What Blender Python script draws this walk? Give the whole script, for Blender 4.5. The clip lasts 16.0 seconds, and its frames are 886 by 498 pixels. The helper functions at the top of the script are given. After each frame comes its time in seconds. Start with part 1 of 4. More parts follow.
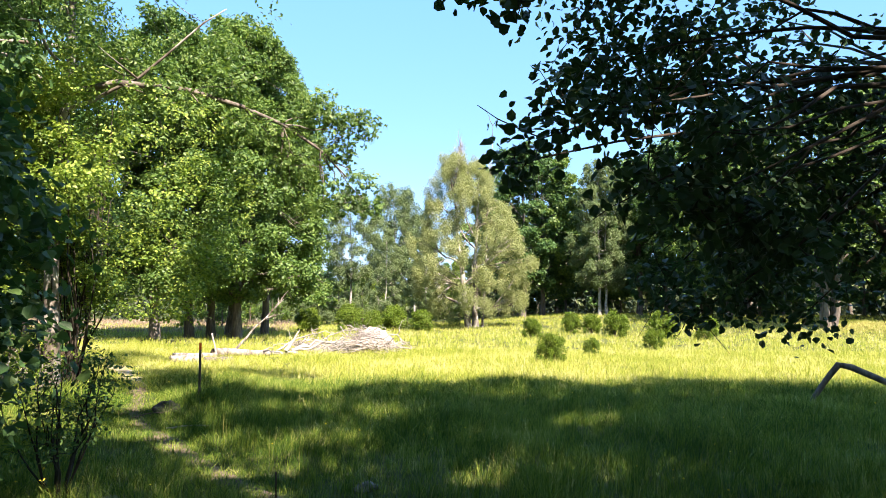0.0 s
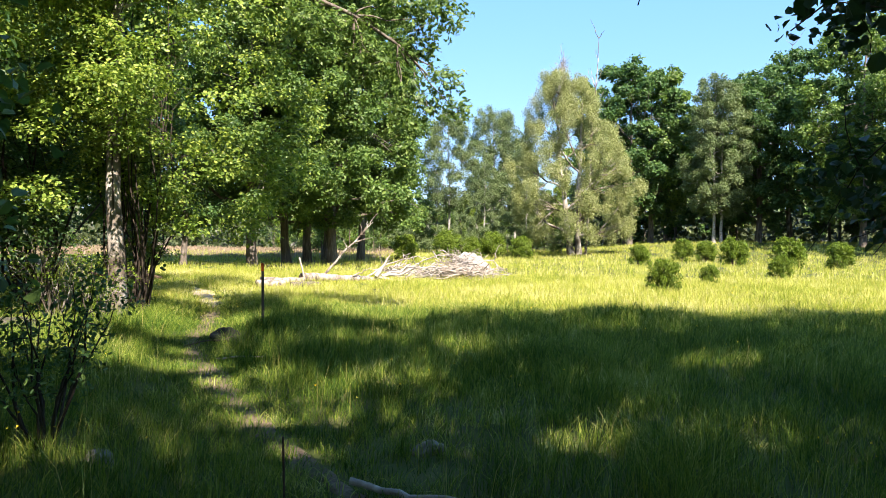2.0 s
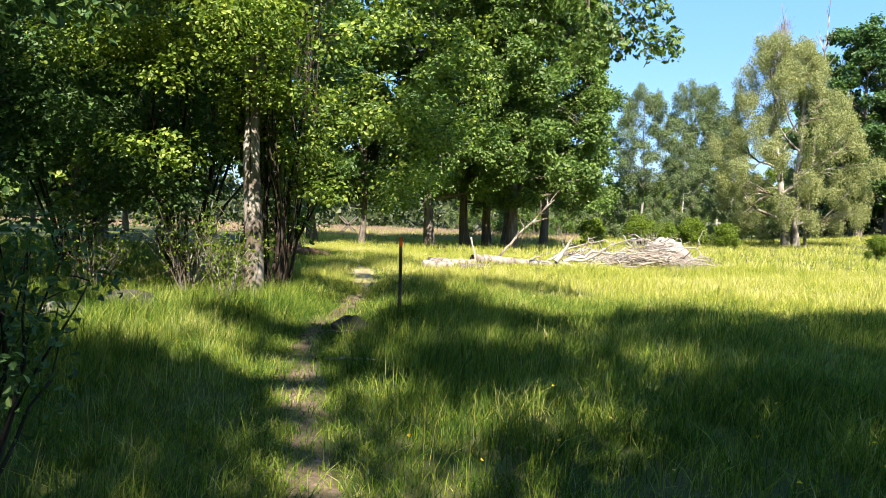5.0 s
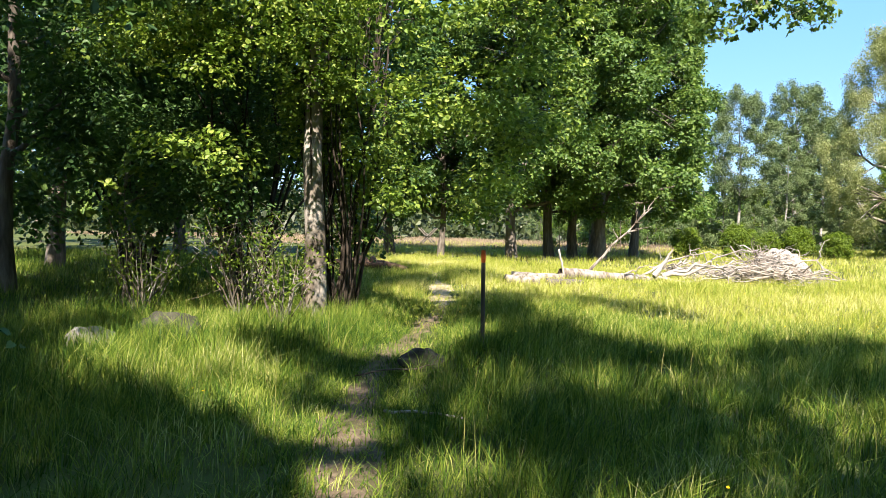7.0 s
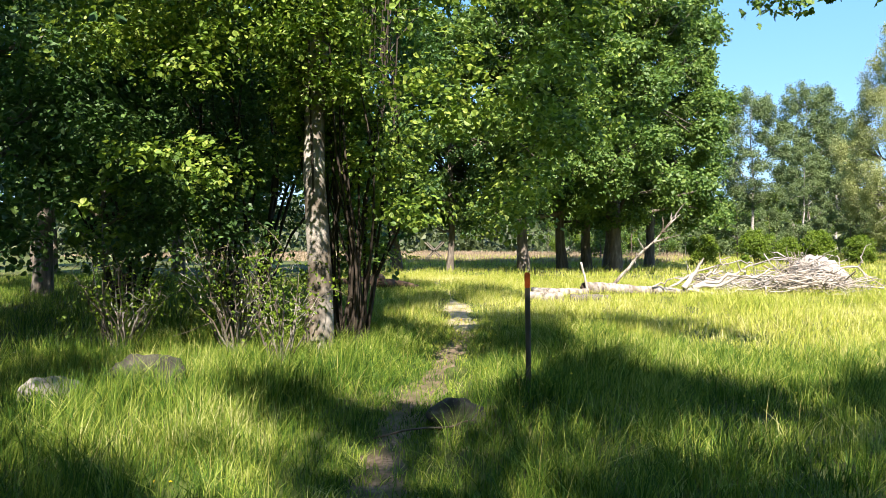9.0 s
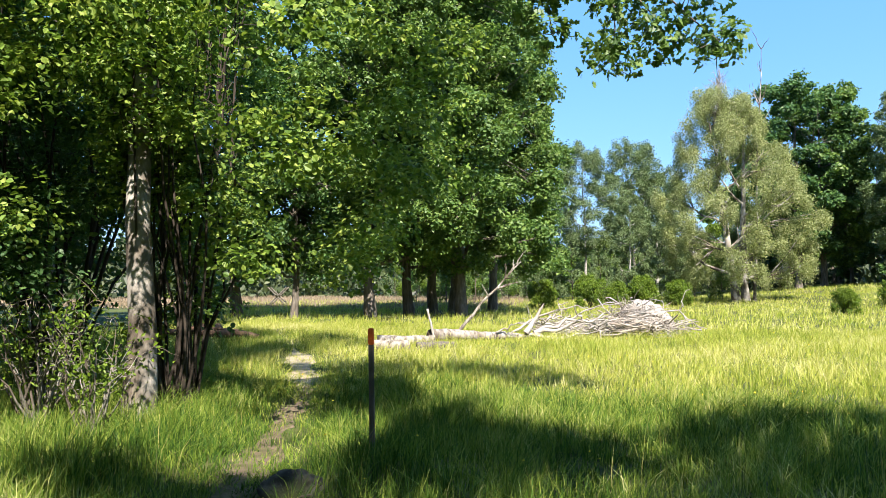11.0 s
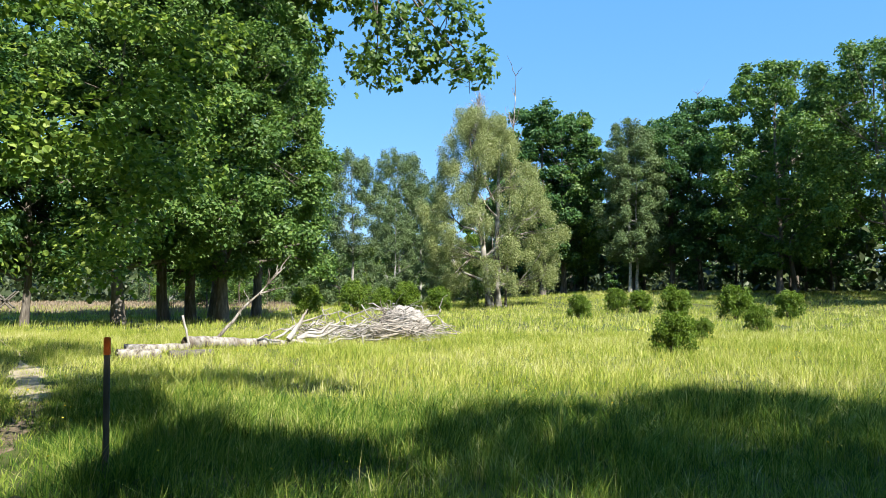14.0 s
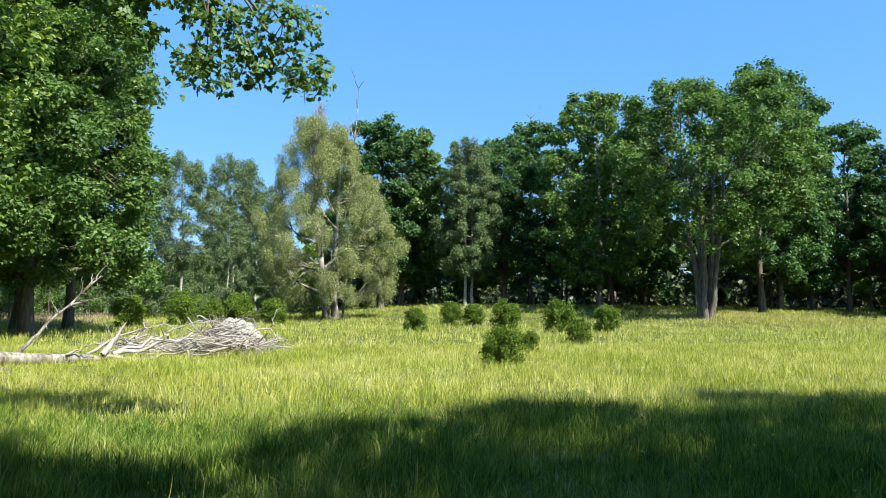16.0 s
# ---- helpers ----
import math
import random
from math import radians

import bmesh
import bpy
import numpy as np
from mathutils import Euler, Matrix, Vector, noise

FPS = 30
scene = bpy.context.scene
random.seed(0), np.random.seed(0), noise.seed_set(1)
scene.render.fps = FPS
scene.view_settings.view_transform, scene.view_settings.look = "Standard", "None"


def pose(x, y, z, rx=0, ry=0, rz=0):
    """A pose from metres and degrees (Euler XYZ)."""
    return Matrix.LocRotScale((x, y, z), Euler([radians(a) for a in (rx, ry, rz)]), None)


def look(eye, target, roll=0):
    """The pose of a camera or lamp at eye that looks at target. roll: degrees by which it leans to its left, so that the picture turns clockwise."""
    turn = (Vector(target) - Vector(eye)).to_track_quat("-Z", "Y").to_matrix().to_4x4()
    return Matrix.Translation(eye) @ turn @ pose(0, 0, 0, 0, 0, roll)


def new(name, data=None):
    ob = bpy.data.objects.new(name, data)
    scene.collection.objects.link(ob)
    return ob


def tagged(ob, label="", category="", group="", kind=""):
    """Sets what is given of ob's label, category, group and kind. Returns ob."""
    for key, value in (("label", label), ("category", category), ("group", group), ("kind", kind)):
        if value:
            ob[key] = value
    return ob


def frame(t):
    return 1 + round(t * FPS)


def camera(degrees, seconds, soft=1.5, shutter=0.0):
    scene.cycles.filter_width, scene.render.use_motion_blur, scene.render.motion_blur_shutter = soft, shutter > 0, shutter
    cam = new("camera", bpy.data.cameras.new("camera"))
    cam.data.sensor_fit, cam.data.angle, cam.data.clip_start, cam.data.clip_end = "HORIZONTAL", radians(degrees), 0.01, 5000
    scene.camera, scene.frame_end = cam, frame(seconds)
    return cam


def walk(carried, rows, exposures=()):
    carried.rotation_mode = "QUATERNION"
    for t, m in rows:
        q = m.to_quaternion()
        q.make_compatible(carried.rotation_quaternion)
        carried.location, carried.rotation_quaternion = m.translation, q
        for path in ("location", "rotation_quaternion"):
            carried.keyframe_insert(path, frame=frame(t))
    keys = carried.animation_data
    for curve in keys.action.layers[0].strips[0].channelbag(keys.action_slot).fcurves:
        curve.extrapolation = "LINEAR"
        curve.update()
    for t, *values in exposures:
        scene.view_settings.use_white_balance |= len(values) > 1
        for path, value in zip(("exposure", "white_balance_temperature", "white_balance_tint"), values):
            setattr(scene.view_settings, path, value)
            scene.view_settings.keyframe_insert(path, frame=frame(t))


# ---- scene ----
cam = camera(63.5, 16.0, soft=0.65)
PATH = [
    (0, (-0.198, 2.356, 1.976), (-0.262, 4.348, 2.14), 0.5),
    (0.5, (-0.164, 2.89, 1.921), (-0.258, 4.884, 2.034), 1.2),
    (1, (-0.134, 3.446, 1.862), (-0.27, 5.439, 1.94), 1.0),
    (1.5, (-0.156, 4.019, 1.787), (-0.476, 5.993, 1.816), 1.1),
    (2, (-0.167, 4.576, 1.753), (-0.511, 6.545, 1.718), 0.5),
    (2.5, (-0.141, 5.077, 1.748), (-0.51, 7.043, 1.714), 1.0),
    (3, (-0.223, 5.61, 1.706), (-0.635, 7.567, 1.662), 1.6),
    (3.5, (-0.29, 6.126, 1.604), (-0.818, 8.054, 1.548), 1.3),
    (4, (-0.394, 6.575, 1.575), (-1.043, 8.466, 1.505), 1.3),
    (6.5, (-1.396, 8.799, 1.482), (-2.391, 10.532, 1.41), 1.8),
    (7, (-1.626, 9.132, 1.503), (-2.662, 10.842, 1.444), 1.4),
    (7.5, (-1.89, 9.538, 1.515), (-3.006, 11.197, 1.46), 0.9),
    (8, (-2.206, 9.804, 1.509), (-3.335, 11.454, 1.441), 0.1),
    (10.5, (-2.736, 10.605, 1.632), (-3.502, 12.45, 1.716), -0.2),
    (11, (-2.728, 10.584, 1.632), (-3.39, 12.468, 1.73), -0.3),
    (11.5, (-2.71, 10.537, 1.634), (-3.269, 12.454, 1.74), -0.2),
    (12, (-2.708, 10.534, 1.627), (-3.16, 12.479, 1.74), -0.1),
    (12.5, (-2.693, 10.553, 1.632), (-3.038, 12.52, 1.744), -0.1),
    (13, (-2.655, 10.54, 1.636), (-2.921, 12.519, 1.75), -0.0),
    (13.5, (-2.635, 10.542, 1.636), (-2.804, 12.532, 1.748), -0.1),
    (14, (-2.61, 10.548, 1.641), (-2.645, 12.544, 1.753), 0.1),
    (14.5, (-2.598, 10.556, 1.637), (-2.507, 12.55, 1.757), 0.4),
    (15, (-2.568, 10.561, 1.656), (-2.353, 12.545, 1.782), 0.2),
    (15.5, (-2.525, 10.535, 1.651), (-2.205, 12.504, 1.79), 0.3),
    (16, (-2.518, 10.585, 1.677), (-2.111, 12.538, 1.825), 0.6),
]
walk(cam, [(t, look(eye, target, roll)) for t, eye, target, roll in PATH],
     [(0, 2.02, 7000, 23), (4, 1.66, 6900, 19), (8, 1.75, 6800, 18), (11, 1.58, 6500, 16), (16, 1.24, 6180, 9)])

# ---- light ----
SUN_ELEV, SUN_AZ = radians(48), radians(148)      # azimuth clockwise from +y
to_sun = Vector((math.sin(SUN_AZ) * math.cos(SUN_ELEV), math.cos(SUN_AZ) * math.cos(SUN_ELEV), math.sin(SUN_ELEV)))
sun = new("sun", bpy.data.lights.new("sun", "SUN"))
sun.data.energy, sun.data.angle, sun.data.color = 5.0, radians(0.53), (1.0, 0.94, 0.83)
sun.matrix_world = look(to_sun * 100, (0, 0, 0))
world = bpy.data.worlds.new("sky")
scene.world = world
world.use_nodes = True
wn = world.node_tree.nodes
sky = wn.new("ShaderNodeTexSky")
sky.sky_type, sky.sun_disc = "NISHITA", False
sky.sun_elevation, sky.sun_rotation = SUN_ELEV, SUN_AZ
sky.air_density, sky.dust_density, sky.ozone_density = 1.0, 1.2, 2.0
wn["Background"].inputs["Strength"].default_value = 0.10
tone = wn.new("ShaderNodeHueSaturation")
tone.inputs["Saturation"].default_value = 1.15
world.node_tree.links.new(sky.outputs[0], tone.inputs["Color"])
azure = wn.new("ShaderNodeMix")
azure.data_type = "RGBA"
azure.inputs[0].default_value = 0.6
azure.inputs[7].default_value = (0.62, 2.15, 4.5, 1)
world.node_tree.links.new(tone.outputs[0], azure.inputs[6])
world.node_tree.links.new(azure.outputs[2], wn["Background"].inputs["Color"])

# ---- materials ----


def start_mat(name):
    m = bpy.data.materials.new(name)
    m.use_nodes = True
    n, l = m.node_tree.nodes, m.node_tree.links
    return m, n, l, n["Principled BSDF"]


def noise_node(n, l, scale, detail=6, rough=0.6, coord=None, stretch=None):
    t = n.new("ShaderNodeTexNoise")
    t.inputs["Scale"].default_value, t.inputs["Detail"].default_value, t.inputs["Roughness"].default_value = scale, detail, rough
    if coord is not None:
        if stretch:
            mp = n.new("ShaderNodeMapping")
            mp.inputs["Scale"].default_value = stretch
            l.new(coord, mp.inputs["Vector"])
            coord = mp.outputs["Vector"]
        l.new(coord, t.inputs["Vector"])
    return t.outputs["Fac"]


def ramp_node(n, l, fac, stops):
    r = n.new("ShaderNodeValToRGB")
    while len(r.color_ramp.elements) < len(stops):
        r.color_ramp.elements.new(0.5)
    for e, (p, c) in zip(r.color_ramp.elements, stops):
        e.position, e.color = p, (*c, 1)
    l.new(fac, r.inputs["Fac"])
    return r.outputs["Color"]


def math_node(n, l, op, a, b):
    k = n.new("ShaderNodeMath")
    k.operation = op
    for slot, v in zip(k.inputs, (a, b)):
        if isinstance(v, (int, float)):
            slot.default_value = v
        else:
            l.new(v, slot)
    return k.outputs[0]


def mix_node(n, l, fac, a, b, blend="MIX"):
    k = n.new("ShaderNodeMix")
    k.data_type, k.blend_type = "RGBA", blend
    for slot, v in ((k.inputs[0], fac), (k.inputs[6], a), (k.inputs[7], b)):
        if isinstance(v, (int, float)):
            slot.default_value = v
        elif isinstance(v, tuple):
            slot.default_value = (*v, 1)
        else:
            l.new(v, slot)
    return k.outputs[2]


def bump_node(n, l, height, strength, distance, bsdf):
    b = n.new("ShaderNodeBump")
    b.inputs["Strength"].default_value, b.inputs["Distance"].default_value = strength, distance
    l.new(height, b.inputs["Height"])
    l.new(b.outputs["Normal"], bsdf.inputs["Normal"])


def blade_mat(name, stops, through_light=0.35, rough=0.5, patch=0.25, patch_scale=0.4, tuft=0.0, sheen=0.35):
    """Leaves and blades: colour by piece, patches at a larger scale, light through the blade."""
    m, n, l, p = start_mat(name)
    geo = n.new("ShaderNodeNewGeometry")
    big = noise_node(n, l, patch_scale, 3, 0.5, geo.outputs["Position"])
    fac = math_node(n, l, "ADD", math_node(n, l, "MULTIPLY", geo.outputs["Random Per Island"], 1 - patch),
                    math_node(n, l, "MULTIPLY", math_node(n, l, "SUBTRACT", math_node(n, l, "MULTIPLY", big, 2.2), 0.6), patch))
    if tuft:
        fine = noise_node(n, l, tuft, 2, 0.5, geo.outputs["Position"])
        fac = math_node(n, l, "ADD", fac, math_node(n, l, "MULTIPLY", math_node(n, l, "SUBTRACT", fine, 0.5), 0.9))
    col = ramp_node(n, l, fac, stops)
    l.new(col, p.inputs["Base Color"])
    p.inputs["Roughness"].default_value = rough
    p.inputs["Specular IOR Level"].default_value = sheen
    tr = n.new("ShaderNodeBsdfTranslucent")
    warm = mix_node(n, l, 1.0, col, (0.97, 1.0, 0.62), "MULTIPLY")
    l.new(warm, tr.inputs["Color"])
    mx = n.new("ShaderNodeMixShader")
    mx.inputs[0].default_value = through_light
    l.new(p.outputs[0], mx.inputs[1])
    l.new(tr.outputs[0], mx.inputs[2])
    l.new(mx.outputs[0], n["Material Output"].inputs["Surface"])
    return m


def solid_mat(name, stops, scale, rough=0.85, bump=0.4, depth=0.01, stretch=None, second=None):
    m, n, l, p = start_mat(name)
    tc = n.new("ShaderNodeTexCoord")
    a = noise_node(n, l, scale, 8, 0.65, tc.outputs["Object"], stretch)
    col = ramp_node(n, l, a, stops)
    if second:
        b = noise_node(n, l, scale * 0.17, 3, 0.5, tc.outputs["Object"])
        mask = ramp_node(n, l, b, [(0.45, (0, 0, 0)), (0.62, (1, 1, 1))])
        col = mix_node(n, l, mask, col, second)
    l.new(col, p.inputs["Base Color"])
    p.inputs["Roughness"].default_value = rough
    p.inputs["Specular IOR Level"].default_value = 0.25
    bump_node(n, l, a, bump, depth, p)
    return m


OAK_LEAF = blade_mat("oak leaves", [(0.0, (0.044, 0.094, 0.030)), (0.5, (0.112, 0.205, 0.048)), (1.0, (0.23, 0.325, 0.078))], 0.46, 0.45)
# Undergrowth colour is very dark to stand for shade beneath the far wood.
UNDER_LEAF = blade_mat("undergrowth leaves darkened for shade", [(0.0, (0.022, 0.034, 0.014)), (0.6, (0.05, 0.07, 0.026)), (1.0, (0.11, 0.14, 0.05))], 0.25)
# Darker, cooler green: some haze and shade are put into this colour.
DEEP_LEAF = blade_mat("deep green leaves", [(0.0, (0.030, 0.078, 0.028)), (0.6, (0.080, 0.172, 0.050)), (1.0, (0.16, 0.26, 0.070))], 0.40, 0.45)
HAZEL_LEAF = blade_mat("broad soft leaves", [(0.0, (0.042, 0.096, 0.024)), (0.45, (0.175, 0.285, 0.046)), (1.0, (0.41, 0.485, 0.10))], 0.44, 0.45)
# Linden leaf colour is darkened to carry the shade the tree stands in.
LINDEN_LEAF = blade_mat("drooping leaves darkened for shade", [(0.0, (0.022, 0.055, 0.022)), (1.0, (0.05, 0.105, 0.034))], 0.25)
BIRCH_LEAF = blade_mat("birch leaves", [(0.0, (0.13, 0.165, 0.052)), (0.5, (0.265, 0.31, 0.11)), (1.0, (0.47, 0.485, 0.26))], 0.42)
GREY_LEAF = blade_mat("grey green birch leaves", [(0.0, (0.085, 0.14, 0.055)), (1.0, (0.20, 0.265, 0.11))], 0.36)
BUSH_LEAF = blade_mat("shrub leaves", [(0.0, (0.06, 0.12, 0.010)), (1.0, (0.17, 0.25, 0.02))], 0.35)
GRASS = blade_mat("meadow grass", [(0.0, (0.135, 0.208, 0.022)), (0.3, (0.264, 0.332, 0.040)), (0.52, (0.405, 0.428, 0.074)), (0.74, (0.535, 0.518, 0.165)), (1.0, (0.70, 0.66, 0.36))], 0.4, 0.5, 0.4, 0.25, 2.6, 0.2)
# Greener near grass; part of its shade is put into the darker stops.
LUSH_SHADE = blade_mat("lush grass darkened for shade", [(0.0, (0.020, 0.056, 0.011)), (0.3, (0.054, 0.122, 0.018)), (0.55, (0.155, 0.245, 0.032)), (0.80, (0.33, 0.385, 0.075)), (1.0, (0.60, 0.58, 0.28))], 0.4, 0.5, 0.4, 0.6, 4.5, 0.15)
HEATH = blade_mat("dry heath", [(0.0, (0.12, 0.10, 0.04)), (0.5, (0.27, 0.20, 0.13)), (1.0, (0.42, 0.33, 0.24))], 0.2, 0.7, 0.5, 0.15)
STRAW = blade_mat("dry straw", [(0.0, (0.24, 0.25, 0.05)), (1.0, (0.52, 0.47, 0.17))], 0.3, 0.7)
PETAL = blade_mat("buttercup petals", [(0.0, (0.75, 0.50, 0.01)), (1.0, (0.85, 0.62, 0.02))], 0.2)
# Turf is darkened so gaps between the grass blades read as shade.
GROUND = solid_mat("meadow turf", [(0.25, (0.02, 0.030, 0.008)), (0.5, (0.055, 0.066, 0.016)), (0.75, (0.115, 0.11, 0.04))], 1.6, 0.95, 0.8, 0.05, None, (0.07, 0.095, 0.018))
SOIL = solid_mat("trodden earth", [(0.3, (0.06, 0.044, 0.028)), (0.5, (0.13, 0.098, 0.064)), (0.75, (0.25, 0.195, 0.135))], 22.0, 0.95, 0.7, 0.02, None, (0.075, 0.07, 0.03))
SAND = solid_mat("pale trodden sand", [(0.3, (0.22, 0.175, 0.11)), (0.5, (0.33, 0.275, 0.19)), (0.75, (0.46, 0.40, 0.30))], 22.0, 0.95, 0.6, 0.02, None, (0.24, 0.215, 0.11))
OAK_BARK = solid_mat("furrowed grey bark", [(0.3, (0.055, 0.045, 0.035)), (0.55, (0.15, 0.13, 0.105)), (0.75, (0.27, 0.245, 0.20))], 9.0, 0.9, 0.9, 0.04, (1, 1, 0.18))
PALE_BARK = solid_mat("lichen grey bark", [(0.3, (0.05, 0.04, 0.03)), (0.55, (0.12, 0.10, 0.075)), (0.75, (0.23, 0.20, 0.16))], 8.0, 0.9, 1.0, 0.03, (1, 1, 0.3), (0.40, 0.375, 0.325))
BIRCH_BARK = solid_mat("white birch bark", [(0.36, (0.05, 0.045, 0.04)), (0.46, (0.28, 0.265, 0.235)), (0.72, (0.48, 0.46, 0.42))], 4.0, 0.7, 0.4, 0.01, (1, 1, 2.5))
# Stem colour with the shade inside the foliage painted in.
SHADE_STEM = solid_mat("stems darkened for shade", [(0.3, (0.018, 0.014, 0.010)), (0.7, (0.075, 0.06, 0.045))], 8.0, 0.9, 0.4, 0.005, (1, 1, 0.3))
TWIG = solid_mat("brown twigs", [(0.3, (0.05, 0.038, 0.028)), (0.7, (0.16, 0.13, 0.10))], 12.0, 0.9, 0.4, 0.005)
DEADWOOD = solid_mat("bleached dead wood", [(0.30, (0.17, 0.15, 0.125)), (0.5, (0.32, 0.295, 0.26)), (0.72, (0.54, 0.51, 0.465))], 7.0, 0.85, 0.7, 0.025, (1, 1, 0.25), (0.27, 0.235, 0.19))
LOG_WOOD = solid_mat("grey weathered logs", [(0.36, (0.07, 0.056, 0.042)), (0.48, (0.24, 0.215, 0.175)), (0.68, (0.44, 0.41, 0.36))], 11.0, 0.9, 1.0, 0.05, (1, 1, 0.3), (0.13, 0.105, 0.08))
CHIPS = solid_mat("grey wood chips", [(0.3, (0.18, 0.16, 0.135)), (0.5, (0.34, 0.31, 0.27)), (0.72, (0.52, 0.48, 0.42))], 14.0, 0.95, 1.0, 0.06)
ROTTEN = solid_mat("dark rotten wood", [(0.3, (0.05, 0.032, 0.022)), (0.7, (0.19, 0.12, 0.075))], 11.0, 0.95, 0.7, 0.02)
STONE = solid_mat("lichen covered stone", [(0.3, (0.11, 0.10, 0.085)), (0.55, (0.25, 0.24, 0.21)), (0.75, (0.42, 0.41, 0.37))], 7.0, 0.9, 0.8, 0.02, None, (0.17, 0.165, 0.11))
MOSSY = solid_mat("dark mossy stone", [(0.3, (0.022, 0.021, 0.018)), (0.55, (0.055, 0.050, 0.042)), (0.75, (0.13, 0.122, 0.105))], 9.0, 0.95, 0.9, 0.03, None, (0.05, 0.062, 0.022))
# Dark mottling stands for the shaded depth of the horizon wood.
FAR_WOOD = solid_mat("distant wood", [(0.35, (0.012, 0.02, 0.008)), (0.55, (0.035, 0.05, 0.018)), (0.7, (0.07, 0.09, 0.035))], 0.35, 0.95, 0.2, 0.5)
POST_WOOD = solid_mat("weathered grey board", [(0.3, (0.055, 0.048, 0.04)), (0.55, (0.125, 0.11, 0.09)), (0.75, (0.21, 0.19, 0.16))], 20.0, 0.85, 0.5, 0.004, (1, 1, 0.06))
ORANGE = solid_mat("faded orange paint", [(0.3, (0.40, 0.075, 0.012)), (0.6, (0.55, 0.115, 0.018)), (0.8, (0.62, 0.17, 0.04))], 30.0, 0.6, 0.2, 0.002)
RUST = solid_mat("rusty iron", [(0.3, (0.035, 0.025, 0.02)), (0.7, (0.10, 0.06, 0.04))], 40.0, 0.8, 0.3, 0.002)

# ---- building blocks ----


def smooth(a, b, v):
    t = np.clip((v - a) / (b - a), 0, 1)
    return t * t * (3 - 2 * t)


def ground_z(x, y):
    """Height of the ground: a rise where the walk starts, a flat meadow, a gentle rise under the far wood."""
    x, y = np.asarray(x, float), np.asarray(y, float)
    z = 0.36 * smooth(7.2, 1.5, y)
    z = z + 1.35 * smooth(52, 80, y) * smooth(-8, 14, x)
    z = z + 0.45 * np.exp(-((x - 33) / 6.5) ** 2 - ((y - 63) / 5) ** 2)
    z = z + 0.22 * np.exp(-((x + 5.2) / 0.7) ** 2 - ((y - 15.9) / 0.6) ** 2)
    z = z + 0.03 * np.sin(x * 0.9 + 1.3) * np.sin(y * 0.7) + 0.02 * np.sin(x * 2.3) * np.cos(y * 1.9 + 0.4)
    return z


def gz(x, y):
    return float(ground_z(x, y))


def mesh_of(name, verts, faces, material, rounded=False):
    """A mesh from arrays of vertices and of equal-sided faces (or a list of such arrays)."""
    me = bpy.data.meshes.new(name)
    groups = faces if isinstance(faces, list) else [faces]
    groups = [np.asarray(f, np.int32) for f in groups if len(f)]
    verts = np.asarray(verts, np.float32)
    me.vertices.add(len(verts))
    me.vertices.foreach_set("co", verts.ravel())
    loops = np.concatenate([f.ravel() for f in groups])
    sizes = np.concatenate([np.full(len(f), f.shape[1], np.int32) for f in groups])
    me.loops.add(len(loops))
    me.loops.foreach_set("vertex_index", loops)
    me.polygons.add(len(sizes))
    me.polygons.foreach_set("loop_start", np.concatenate([[0], np.cumsum(sizes)[:-1]]).astype(np.int32))
    me.polygons.foreach_set("use_smooth", np.full(len(sizes), rounded))
    me.update(calc_edges=True)
    me.validate()
    me.materials.append(material)
    return me


def piece(name, me, parent=None, label=""):
    ob = new(name, me)
    if parent is not None:
        ob.parent = parent
    return tagged(ob, label)


def thing(name, m, label, category, group="", kind=""):
    ob = new(name)
    ob.empty_display_size = 0.2
    ob.matrix_world = m
    return tagged(ob, label, category, group, kind)


def tube_arrays(paths, sides=7):
    """Round tapered limbs. paths: list of (points, radii)."""
    vs, quads, base = [], [], 0
    ang = np.linspace(0, 2 * np.pi, sides, endpoint=False)
    for pts, rad in paths:
        pts, rad = np.asarray(pts, float), np.asarray(rad, float)
        tan = np.gradient(pts, axis=0)
        tan /= np.linalg.norm(tan, axis=1)[:, None] + 1e-9
        ref = np.where(np.abs(tan[:, 2:3]) > 0.9, [[1.0, 0, 0]], [[0, 0, 1.0]])
        u = np.cross(tan, ref)
        u /= np.linalg.norm(u, axis=1)[:, None]
        v = np.cross(tan, u)
        ring = pts[:, None] + rad[:, None, None] * (np.cos(ang)[None, :, None] * u[:, None] + np.sin(ang)[None, :, None] * v[:, None])
        k = len(pts)
        vs.append(ring.reshape(-1, 3))
        i = np.arange(k - 1)[:, None] * sides
        j, jn = np.arange(sides)[None], (np.arange(sides)[None] + 1) % sides
        quads.append((base + np.stack([i + j, i + jn, i + sides + jn, i + sides + j], -1)).reshape(-1, 4))
        base += k * sides
    return np.concatenate(vs), np.concatenate(quads)


def bend_path(a, b, n, wander, rng, sag=0.0):
    a, b = np.asarray(a, float), np.asarray(b, float)
    t = np.linspace(0, 1, n)[:, None]
    p = a + (b - a) * t
    off = rng.normal(0, 1, (n, 3)).cumsum(0) * wander / math.sqrt(n)
    off -= off[0] + (off[-1] - off[0]) * t
    p = p + off
    p[:, 2] += sag * 4 * t[:, 0] * (1 - t[:, 0])
    return p


